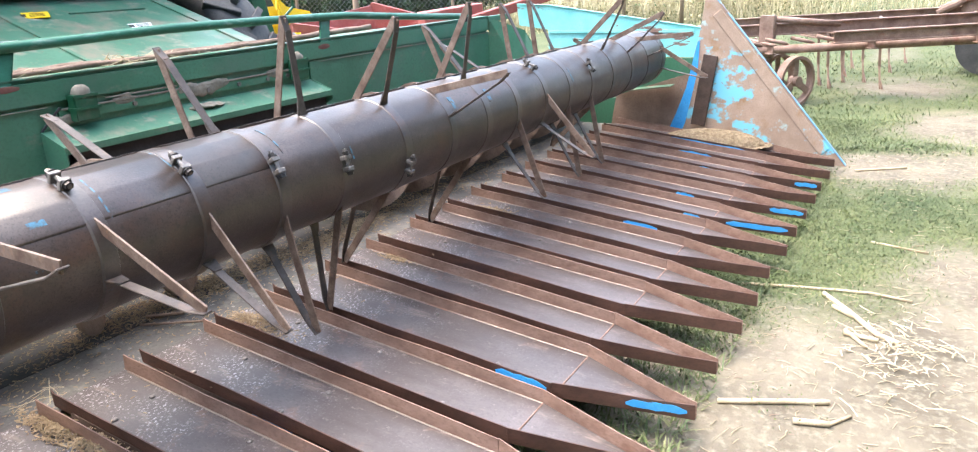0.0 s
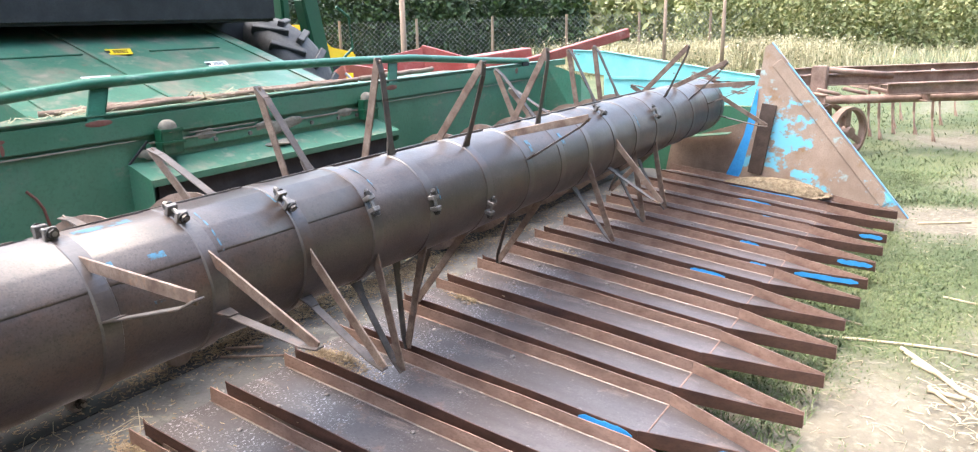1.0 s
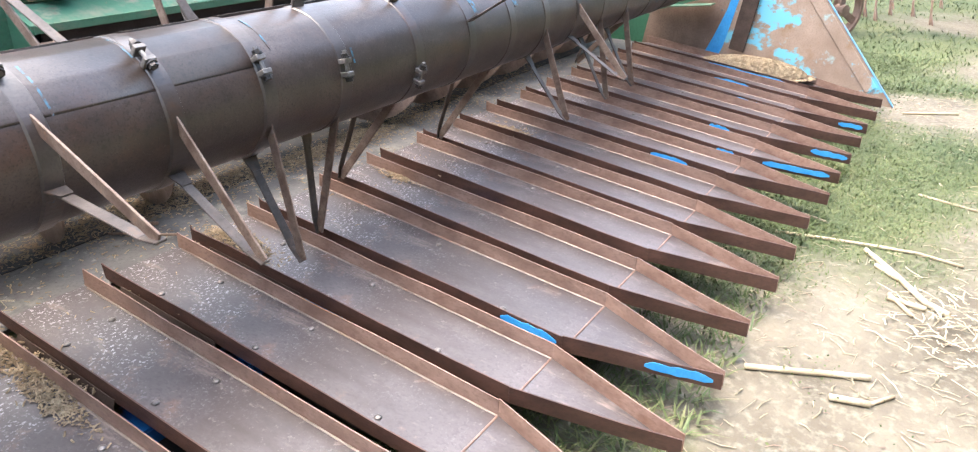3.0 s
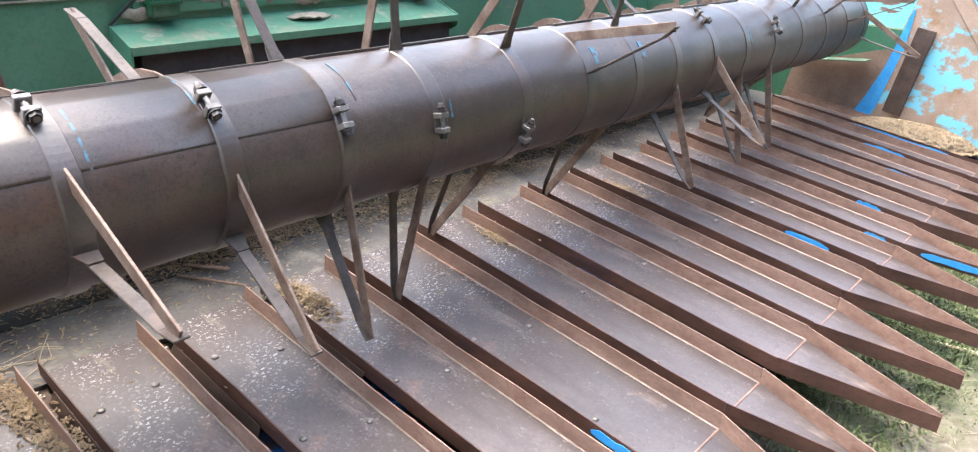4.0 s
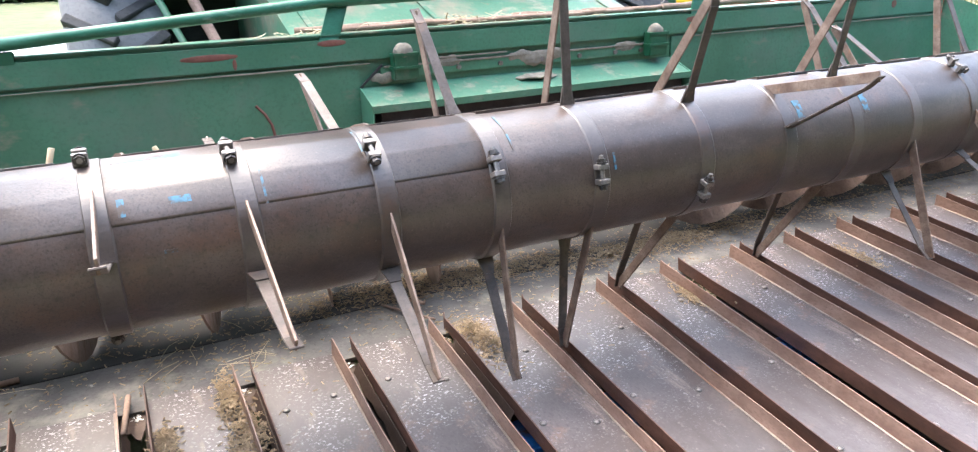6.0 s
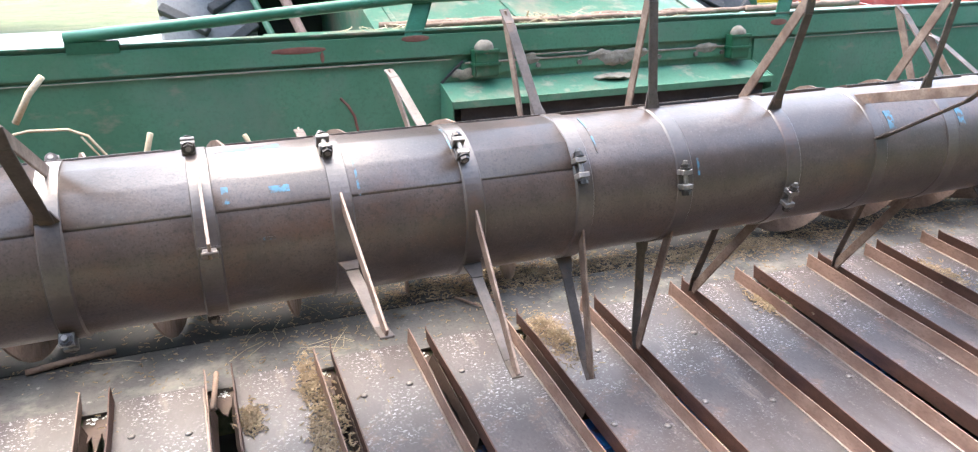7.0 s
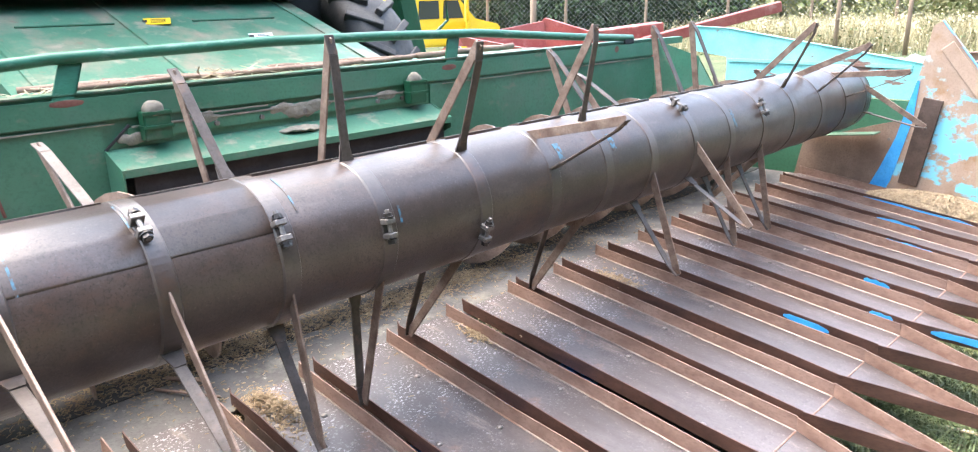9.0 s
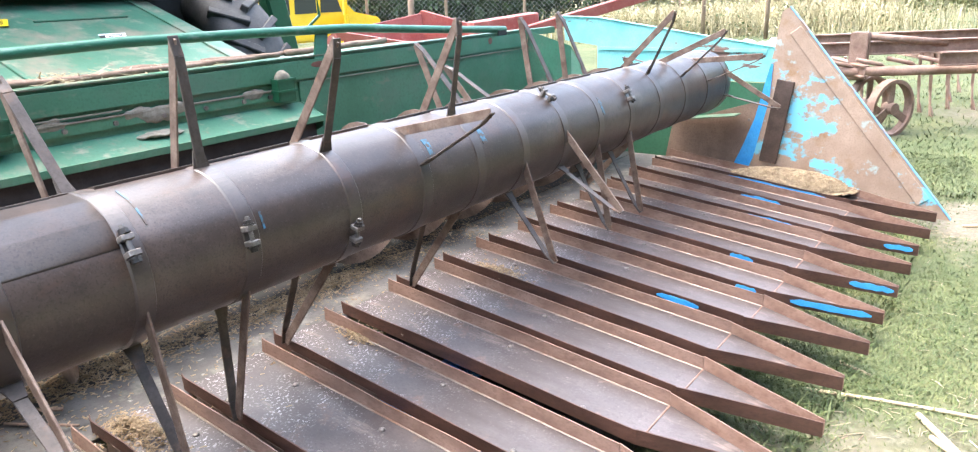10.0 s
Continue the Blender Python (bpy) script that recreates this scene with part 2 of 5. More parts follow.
def leaf_mat(name, a, b, trans=0.25):
    m = bpy.data.materials.new(name)
    m.use_nodes = True
    nt = m.node_tree
    p = nt.nodes["Principled BSDF"]
    g = nt.nodes.new("ShaderNodeNewGeometry")
    col = ramp(nt, g.outputs["Random Per Island"], a, b, 0.05, 0.95)
    nt.links.new(mix(nt, ramp(nt, tex(nt, 0.8, 4), (0, 0, 0), (1, 1, 1), 0.4, 0.65), col, tuple(c * 0.6 for c in a)), p.inputs["Base Color"])
    p.inputs["Roughness"].default_value = 0.6
    p.inputs["Transmission Weight"].default_value = 0.0
    return m


M_LEAF = leaf_mat("dark_leaves", (0.018, 0.045, 0.012), (0.07, 0.12, 0.03))
M_GRASS = leaf_mat("grass_blades", (0.064, 0.108, 0.025), (0.2, 0.205, 0.082))
M_DRYWEED = leaf_mat("dry_weeds", (0.36, 0.31, 0.16), (0.6, 0.53, 0.34))
M_FARBUSH = leaf_mat("yellowing_leaves", (0.17, 0.2, 0.06), (0.46, 0.42, 0.19))
# Blackened leaf colour for shaded foliage and the added light-blocking trees
M_SHADELEAF = leaf_mat("shade_dark_leaves", (0.01, 0.02, 0.007), (0.025, 0.042, 0.016))

glass = bpy.data.materials.new("dark_window_glass")
glass.use_nodes = True
gp = glass.node_tree.nodes["Principled BSDF"]
gp.inputs["Base Color"].default_value, gp.inputs["Roughness"].default_value, gp.inputs["Specular IOR Level"].default_value = (0.02, 0.025, 0.03, 1), 0.08, 0.8


def ground_mat():
    m = bpy.data.materials.new("grass_and_dust")
    m.use_nodes = True
    nt = m.node_tree
    p = nt.nodes["Principled BSDF"]
    at = nt.nodes.new("ShaderNodeAttribute")
    at.attribute_name = "bare"
    soil = ramp(nt, tex(nt, 3.0, 8), (0.1, 0.084, 0.058), (0.175, 0.15, 0.108))
    soil = mix(nt, ramp(nt, tex(nt, 28, 5), (0, 0, 0), (1, 1, 1), 0.5, 0.7), soil, (0.215, 0.192, 0.145))
    turf = ramp(nt, tex(nt, 1.1, 8), (0.055, 0.075, 0.025), (0.118, 0.124, 0.052))
    turf = mix(nt, ramp(nt, tex(nt, 22, 6), (0, 0, 0), (1, 1, 1), 0.45, 0.7), turf, (0.04, 0.06, 0.018))
    add = nt.nodes.new("ShaderNodeMath")
    add.operation = "ADD"
    sc = nt.nodes.new("ShaderNodeMath")
    sc.operation = "MULTIPLY_ADD"
    sc.inputs[1].default_value, sc.inputs[2].default_value = 0.5, -0.25
    nt.links.new(tex(nt, 7, 7), sc.inputs[0])
    nt.links.new(at.outputs["Fac"], add.inputs[0])
    nt.links.new(sc.outputs[0], add.inputs[1])
    nt.links.new(mix(nt, ramp(nt, add.outputs[0], (0, 0, 0), (1, 1, 1), 0.35, 0.65), turf, soil), p.inputs["Base Color"])
    p.inputs["Roughness"].default_value = 0.95
    bn = nt.nodes.new("ShaderNodeBump")
    bn.inputs["Strength"].default_value, bn.inputs["Distance"].default_value = 0.6, 0.02
    nt.links.new(tex(nt, 30, 8), bn.inputs["Height"])
    nt.links.new(bn.outputs["Normal"], p.inputs["Normal"])
    return m


M_GROUND = ground_mat()


# ---- mesh helpers ----
def mesh_of(name, bm, material, smooth=False):
    me = bpy.data.meshes.new(name)
    bmesh.ops.recalc_face_normals(bm, faces=bm.faces)
    bm.to_mesh(me)
    bm.free()
    me.materials.append(material)
    if smooth:
        for f in me.polygons:
            f.use_smooth = True
    return me


def part(name, bm, material, parent=None, label="", smooth=False):
    ob = new(name, mesh_of(name, bm, material, smooth))
    ob.parent = parent
    return tagged(ob, label)


def thing(name, label, category, group="", kind="", at=(0, 0, 0)):
    ob = new(name)
    ob.location = at
    return tagged(ob, label, category, group, kind)


def box(bm, lo, hi, bevel=0.0):
    c = [(lo[i] + hi[i]) / 2 for i in range(3)]
    s = [max(hi[i] - lo[i], 1e-4) for i in range(3)]
    r = bmesh.ops.create_cube(bm, size=1, matrix=Matrix.LocRotScale(c, None, s))
    if bevel:
        es = {e for v in r["verts"] for e in v.link_edges}
        bmesh.ops.bevel(bm, geom=list(es), offset=bevel, segments=2, affect="EDGES")
    return bm


def boxm(bm, m, size, bevel=0.0):
    r = bmesh.ops.create_cube(bm, size=1, matrix=m @ Matrix.Diagonal((*size, 1)))
    if bevel:
        es = {e for v in r["verts"] for e in v.link_edges}
        bmesh.ops.bevel(bm, geom=list(es), offset=bevel, segments=1, affect="EDGES")
    return bm


def rod(bm, a, b, r, seg=10, r2=None):
    a, b = Vector(a), Vector(b)
    m = Matrix.Translation((a + b) / 2) @ (b - a).to_track_quat("Z", "Y").to_matrix().to_4x4()
    bmesh.ops.create_cone(bm, cap_ends=True, segments=seg, radius1=r, radius2=r if r2 is None else r2, depth=(b - a).length, matrix=m)
    return bm


def strip(bm, a, b, side, width, thick, bevel=0.0015):
    """A flat bar from a to b; its width lies along side."""
    a, b, side = Vector(a), Vector(b), Vector(side).normalized()
    d = (b - a).normalized()
    side = (side - d * side.dot(d)).normalized()
    n = d.cross(side)
    m = Matrix((side, n, d)).transposed().to_4x4()
    m.translation = (a + b) / 2
    return boxm(bm, m, (width, thick, (b - a).length), bevel)


def pipe(bm, pts, r, seg=12):
    pts = [Vector(p) for p in pts]
    rings = []
    for i, p in enumerate(pts):
        d = (pts[min(i + 1, len(pts) - 1)] - pts[max(i - 1, 0)]).normalized()
        q = d.to_track_quat("Z", "Y")
        rings.append([bm.verts.new(p + q @ Vector((r * math.cos(2 * math.pi * k / seg), r * math.sin(2 * math.pi * k / seg), 0))) for k in range(seg)])
    for u, v in zip(rings, rings[1:]):
        for k in range(seg):
            bm.faces.new((u[k], u[(k + 1) % seg], v[(k + 1) % seg], v[k]))
    bm.faces.new(rings[0])
    bm.faces.new(rings[-1])
    return bm


def prism(bm, outline, d):
    """A plate: a flat outline pushed along d."""
    d = Vector(d)
    a = [bm.verts.new(p) for p in outline]
    b = [bm.verts.new(Vector(p) + d) for p in outline]
    bm.faces.new(a)
    bm.faces.new(b[::-1])
    for i in range(len(a)):
        j = (i + 1) % len(a)
        bm.faces.new((a[i], b[i], b[j], a[j]))
    return bm


B = bmesh.new
GROUND = 0.08

# ---- ground ----
DIRT = [(0.9, -2.75, 0.75, 0.75), (2.2, -3.0, 0.6, 0.3), (4.5, -2.15, 0.45, 0.6), (9.0, -2.2, 0.9, 0.5), (-1.0, -2.9, 1.6, 0.7),
        (4.8, -3.4, 1.0, 0.5), (13.5, -1.2, 1.2, 0.5), (6.8, -2.9, 0.9, 0.45)]


def bare(x, y):
    v = 0.24 + 0.34 * noise.noise((x * 0.9, y * 0.9, 3.1)) + 0.16 * noise.noise((x * 3.1, y * 3.1, 7.7))
    for cx, cy, r, a in DIRT:
        v += a * math.exp(-((x - cx) ** 2 + (y - cy) ** 2) / (r * r))
    return max(0.0, min(1.0, v))


def rise(x, y):
    return GROUND + 0.018 * noise.noise((x * 1.3, y * 1.3, 1.0)) * (1 if abs(x) < 40 and abs(y) < 40 else 0)


def axis_steps():
    near = [i * 0.15 for i in range(-40, 81)]
    far = [12.0 * 1.22 ** k for k in range(1, 30)]
    return [-f / 2 for f in far[::-1]] + near + far


xs, ys = axis_steps(), [-v for v in axis_steps()[::-1]]
gv = [(x, y, rise(x, y)) for y in ys for x in xs]
gf = [(j * len(xs) + i, j * len(xs) + i + 1, (j + 1) * len(xs) + i + 1, (j + 1) * len(xs) + i) for j in range(len(ys) - 1) for i in range(len(xs) - 1)]
gme = bpy.data.meshes.new("ground")
gme.from_pydata(gv, [], gf)
gme.materials.append(M_GROUND)
ga = gme.attributes.new("bare", "FLOAT", "POINT")
ga.data.foreach_set("value", [bare(x, y) if abs(x) < 60 and abs(y) < 60 else 0.25 for x, y, z in gv])
for f in gme.polygons:
    f.use_smooth = True
tagged(new("ground", gme), "grassy yard with bare dusty patches", "ground", kind="structure")

# ---- lifter pans ----
PITCH, KNEE, TIP, BACK_Z, SLOPE, WALL_H = 0.35, -1.35, -1.825, 0.398, 0.118, 0.052
# near edge and width of each pan along the header
PANS = {-5: (-1.71, 0.26), -4: (-1.36, 0.256), -3: (-1.04, 0.262), -2: (-0.71, 0.278), -1: (-0.36, 0.256), 0: (-0.045, 0.328), 1: (0.36, 0.254), 2: (0.711, 0.275), 3: (1.046, 0.262)}
for i in range(-9, 12):
    PANS.setdefault(i, (PITCH * i + (0.03 if i < -5 else 0.0), 0.266))


def pan_z(y):
    return BACK_Z + SLOPE * y


def pan_floor(w):
    bm = B()
    rows = [(0.0, 0, w), (-0.45, 0, w), (-0.9, 0, w), (KNEE, 0, w), (TIP, w / 2 - 0.006, w / 2 + 0.006)]
    last = None
    for y, a, b in rows:
        z = pan_z(y) - (0.004 if y == TIP else 0)
        cur = [bm.verts.new((a + (b - a) * k / 4, y, z + 0.0012 * math.sin(7 * y + k))) for k in range(5)]
        if last:
            for k in range(4):
                bm.faces.new((last[k], last[k + 1], cur[k + 1], cur[k]))
        last = cur
    r = bmesh.ops.extrude_face_region(bm, geom=list(bm.faces))
    bmesh.ops.translate(bm, verts=[v for v in r["geom"] if isinstance(v, bmesh.types.BMVert)], vec=(0, 0, -0.003))
    return bm


def pan_wall(far, seed, w):
    """An upright flange along one side of a pan, bent in at the knee; its upper edge is a little uneven."""
    rnd = random.Random(seed)
    x0, s = (w, 1) if far else (0.0, -1)
    mid = w / 2 + s * 0.006
    ys_ = [0.0, -0.02, -0.2, -0.42, -0.65, -0.9, -1.15, KNEE + 0.003]
    pts = [(x0, y) for y in ys_] + [(x0 + (mid - x0) * k / 3, KNEE + (TIP - KNEE) * k / 3) for k in range(0, 4)]
    bm = B()
    rings = []
    for i, (x, y) in enumerate(pts):
        h = WALL_H + rnd.uniform(-0.003, 0.003) + (0.004 if i == 0 else 0)
        lean = rnd.uniform(-0.003, 0.003) + s * 0.003
        z = pan_z(y)
        rings.append([bm.verts.new(p) for p in ((x, y, z - 0.004), (x + s * 0.004, y, z - 0.004), (x + s * 0.004 + lean, y, z + h), (x + lean, y, z + h))])
    for u, v in zip(rings, rings[1:]):
        for k in range(4):
            bm.faces.new((u[k], u[(k + 1) % 4], v[(k + 1) % 4], v[k]))
    bm.faces.new(rings[0])
    bm.faces.new(rings[-1])
    return bm


def build_pan(i, x, w):
    rnd = random.Random(i + 40)
    p = thing("crop_lifter_pan", "rusty brown steel crop lifter pan with side flanges and pointed tip" if i else "extra wide rusty steel crop lifter pan with blue-painted flange", "crop lifter", "lifter pans along the header")
    part("floor_sheet", pan_floor(w), M_PAN, p, "brown steel sheet scratched and speckled pale")
    part("side_flange", pan_wall(False, 2 * i, w), M_WALL, p, "rusty flange darkened for the shade in the gap")
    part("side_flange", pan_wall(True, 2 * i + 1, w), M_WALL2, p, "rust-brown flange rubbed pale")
    for x_, y in ((0.05, -0.2), (w - 0.06, -0.25), (0.05, -0.62), (w - 0.05, -0.66), (0.06, -1.08)):
        x_, y = x_ + rnd.uniform(-0.01, 0.01), y + rnd.uniform(-0.04, 0.04)
        bm = B()
        bmesh.ops.create_uvsphere(bm, u_segments=10, v_segments=6, radius=0.012, matrix=Matrix.Translation((x_, y, pan_z(y))) @ Matrix.Diagonal((1, 1, 0.55, 1)))
        part("rivet", bm, M_BOLT2, p, smooth=True)
    part("weld_seam", strip(B(), (0.004, KNEE, pan_z(KNEE) + 0.0005), (w - 0.004, KNEE, pan_z(KNEE) + 0.0005), (0, 1, 0), 0.007, 0.004), M_WALL2, p)
    part("worn_fold", strip(B(), (w - 0.004, -0.02, pan_z(-0.02) + 0.001), (w - 0.004, KNEE, pan_z(KNEE) + 0.001), (1, 0, 0), 0.007, 0.004), M_PALE, p, "bright worn fold line")
    p.matrix_basis = pose(x, rnd.uniform(-0.012, 0.012), rnd.uniform(-0.003, 0.003), rnd.uniform(-0.15, 0.15), rnd.uniform(-0.5, 0.5), rnd.uniform(-0.2, 0.2))
    return p


pans = {i: build_pan(i, *PANS[i]) for i in sorted(PANS)}


def paint_patch(i, y0, y1, h0=0.01, h1=0.045, far=False):
    """Leftover blue paint on the outside of a pan's flange."""
    rnd = random.Random(i * 7 + 1)

    def xy(y):
        k = 0 if y > KNEE else (KNEE - y) / (KNEE - TIP)
        return -0.0105 + (PANS[i][1] / 2) * k - (0.0045 if k else 0.0)
    bm = B()
    n = 9
    low, high = [], []
    for j in range(n):
        y = y0 + (y1 - y0) * j / (n - 1)
        w = 0.0 if j in (0, n - 1) else 1.0
        a, b = h0 + rnd.uniform(0, 0.006), h1 - rnd.uniform(0, 0.008)
        m_ = (a + b) / 2
        a, b = m_ + (a - m_) * max(w, 0.35), m_ + (b - m_) * max(w, 0.35)
        low.append(bm.verts.new((xy(y), y, pan_z(y) + a)))
        high.append(bm.verts.new((xy(y), y, pan_z(y) + b)))
    for j in range(n - 1):
        bm.faces.new((low[j], low[j + 1], high[j + 1], high[j]))
    r = bmesh.ops.extrude_face_region(bm, geom=list(bm.faces))
    bmesh.ops.translate(bm, verts=[v for v in r["geom"] if isinstance(v, bmesh.types.BMVert)], vec=(0.002, 0, 0))
    part("paint_patch", bm, M_BLUE, pans[i], "bright blue paint remnant")


for i, a, b in ((0, -1.12, -1.33), (0, -1.6, -1.8), (6, -1.45, -1.78), (7, -1.62, -1.81), (5, -0.95, -1.15), (6, -1.2, -1.3), (7, -1.05, -1.17),
                (9, -1.66, -1.8), (9, -0.9, -1.2), (10, -0.75, -1.0), (11, -0.55, -1.2)):
    paint_patch(i, a, b)

# ---- beam below the pans and the jagged cutter ledge behind them ----
beam = thing("blue_frame_beam", "blue painted square steel beam under the lifter pans", "frame beam")
part("beam", box(B(), (-3.4, -0.62, 0.1), (4.15, -0.46, 0.262), 0.008), M_BEAM, beam)
for i in range(-9, 12):
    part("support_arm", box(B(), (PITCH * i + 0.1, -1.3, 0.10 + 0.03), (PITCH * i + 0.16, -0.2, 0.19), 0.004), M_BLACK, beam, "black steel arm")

# added black sheet that stands for the shade seen through the pan gaps
part("underside_sheet", box(B(), (-3.4, -0.74, 0.2), (4.15, -0.02, 0.208)), M_BLACK, beam, "black sheet added under the pans as shade in the gaps")

# ---- header body ----
header = thing("harvester_header", "green painted steel header of a combine with a grey trough floor", "header", kind="structure")
X0, X1, YP = -3.6, 3.92, 1.15
deck = part("trough_floor", box(B(), (X0, -0.03, 0.372), (4.16, 0.32, 0.384)), M_DECK, header, "dusty grey steel trough floor")
# rear floor sheet, coloured dark for the shade of drum and auger
part("trough_floor", box(B(), (X0, 0.323, 0.374), (4.16, YP + 0.02, 0.387)), M_TROUGH, header, "dark steel trough floor with drum shade in its colour")
OX0, OX1 = -0.25, 1.57
for lo, hi in (((X0, YP, 0.38), (OX0, YP + 0.02, 1.215)), ((OX1, YP, 0.38), (X1, YP + 0.02, 1.215)), ((OX0, YP + 0.012, 1.09), (OX1, YP + 0.03, 1.215))):
    part("back_panel", box(B(), lo, hi, 0.002), M_GREEN, header, "green painted back wall")
bm = B()
box(bm, (X0, YP - 0.008, 1.213), (X1, YP + 0.1, 1.348), 0.018)
part("top_beam", bm, M_GREEN, header, "green box-section top beam")
part("top_cap", box(B(), (X0, YP - 0.004, 1.344), (X1 + 0.01, YP + 0.09, 1.353), 0.003), M_GREEN2, header, "dusty pale green upper face")
for x in (-2.6, -1.45, -0.9, 0.1, 2.3, 3.1):
    part("seam_strip", box(B(), (x, YP - 0.011, 1.208), (x + 0.42, YP - 0.004, 1.214)), M_DUST, header, "line of dust on a seam")
# hooded opening
bm = B()
prism(bm, [(OX0, YP + 0.01, 1.102), (OX0, 0.985, 1.038), (OX0, 0.985, 1.02), (OX0, YP + 0.01, 1.08)], (OX1 - OX0, 0, 0))
part("hood", bm, M_GREEN2, header, "pale green hood dusted grey")
part("hood_edge", box(B(), (OX0, 0.975, 1.006), (OX1, 0.986, 1.04), 0.002), M_GREEN, header)
bm = B()
prism(bm, [(OX0 - 0.006, YP, 1.105), (OX0 - 0.006, 0.98, 1.04), (OX0 - 0.006, 0.98, 0.87), (OX0 - 0.006, YP, 0.8)], (0.008, 0, 0))
part("hood_cheek", bm, M_GREEN, header)
bm = B()
prism(bm, [(OX1, YP, 1.105), (OX1, 0.98, 1.04), (OX1, 0.98, 0.98), (OX1, YP, 0.9)], (0.008, 0, 0))
part("hood_cheek", bm, M_GREEN, header)
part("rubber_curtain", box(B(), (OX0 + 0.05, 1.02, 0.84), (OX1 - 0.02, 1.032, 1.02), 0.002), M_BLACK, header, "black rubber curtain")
# black sheet across the opening in place of the throat's shaded depth
part("feeder_throat", box(B(), (OX0, YP + 0.04, 0.4), (OX1, YP + 0.05, 1.09)), M_BLACK, header, "black sheet standing for the shade in the feeder throat")
part("clamp_rail", box(B(), (OX0 + 0.1, YP - 0.006, 1.135), (OX1 - 0.05, YP + 0.013, 1.185), 0.002), M_GREEN, header)
part("dust_line", box(B(), (OX0 + 0.12, YP - 0.012, 1.184), (OX1 - 0.08, YP + 0.01, 1.192), 0.002), M_DUST, header, "grey dust along the ledge")
for x in (0.02, 0.25, 0.48, 0.72, 0.95, 1.18, 1.35):
    part("bolt", rod(B(), (x, YP - 0.018, 1.158), (x, YP, 1.158), 0.012, 8), M_BOLT2, header)
for k, (x, y, z, s) in enumerate(((0.66, 1.09, 1.082, 0.1), (0.7, 1.146, 1.165, 0.085), (0.6, 1.148, 1.185, 0.06), (-0.13, 1.148, 1.14, 0.06), (0.8, 1.148, 1.18, 0.07), (1.25, 1.148, 1.185, 0.06), (0.2, 1.148, 1.186, 0.06))):
    bm = B()
    bmesh.ops.create_icosphere(bm, subdivisions=4, radius=s, matrix=Matrix.Translation((x, y, z)) @ Matrix.Diagonal((1.2, 0.14 if k else 0.5, 0.45 if k else 0.12, 1)))
    for v in bm.verts:
        v.co += Vector((1, 0, 1)) * 0.014 * noise.noise(v.co * 26 + Vector((k, 0, 0)))
    part("dust_heap", bm, M_DUST, header, "caked grey dust", smooth=True)
for x in (-0.04, 1.43):
    bm = B()
    box(bm, (x - 0.06, 1.085, 1.125), (x + 0.06, 1.145, 1.25), 0.006)
    box(bm, (x - 0.068, 1.075, 1.178), (x + 0.068, 1.14, 1.192), 0.002)
    box(bm, (x - 0.064, 1.08, 1.236), (x + 0.064, 1.14, 1.252), 0.002)
    br = part("lug_bracket", bm, M_GREEN3, header, "dark green dusty lug")
    bm = B()
    bmesh.ops.create_icosphere(bm, subdivisions=3, radius=1, matrix=Matrix.Translation((x - 0.005, 1.112, 1.252)) @ Matrix.Diagonal((0.05, 0.03, 0.045, 1)))
    for v in bm.verts:
        v.co += Vector((0.008, 0.003, 0.008)) * noise.noise(v.co * 30)
    part("lug_head", bm, M_DUST, br, "dust-caked lug head", smooth=True)
bm = strip(B(), (-0.14, YP - 0.004, 1.2), (OX0 - 0.004, YP - 0.004, 1.1), (0, 1, 0), 0.006, 0.012)
part("panel_seam", bm, M_BLACK, header, "dark open seam beside the hood")
for x0, x1, z in ((-2.2, -0.2, 1.211), (1.66, 3.85, 1.209)):
    part("panel_seam", box(B(), (x0, YP - 0.0105, z - 0.0015), (x1, YP - 0.004, z + 0.0015)), M_DUST, header, "thin dusty seam")
# rust scars on the panel
for (x, z, w, h) in ((-0.8, 1.255, 0.018, 0.05), (-0.37, 1.315, 0.14, 0.03), (1.72, 1.3, 0.12, 0.035), (-0.9, 1.29, 0.25, 0.03), (3.4, 1.3, 0.05, 0.05)):
    bm = B()
    bmesh.ops.create_icosphere(bm, subdivisions=2, radius=0.5, matrix=Matrix.Translation((x, YP - 0.008, z)) @ Matrix.Diagonal((w, 0.004, h, 1)))
    part("rust_scar", bm, M_RUSTED, header, "brown rust scar")
bm = B()
pipe(bm, [(-0.735, YP, 1.07), (-0.70, YP, 1.03), (-0.675, YP, 0.98), (-0.662, YP, 0.9)], 0.007, 6)
part("rust_scar", bm, M_RUSTED, header, "curved brown rust scar")
# rail
rail = thing("header_guard_rail", "green painted tubular guard rail along the top of the header", "guard rail")
part("tube", pipe(B(), [(-1.8, 1.16, 1.385), (-1.2, 1.17, 1.43), (-0.4, 1.18, 1.492), (0.6, 1.19, 1.508), (1.3, 1.19, 1.498), (2.0, 1.18, 1.482), (2.12, 1.18, 1.474), (2.9, 1.17, 1.415), (3.62, 1.165, 1.37)], 0.026, 14), M_RAIL, rail, smooth=True)
part("end_plate", box(B(), (-1.8, 1.14, 1.318), (-1.6, 1.148, 1.372), 0.004), M_GREEN3, rail)
part("end_plate", box(B(), (3.5, 1.14, 1.33), (3.62, 1.148, 1.372), 0.004), M_BLACK, rail)
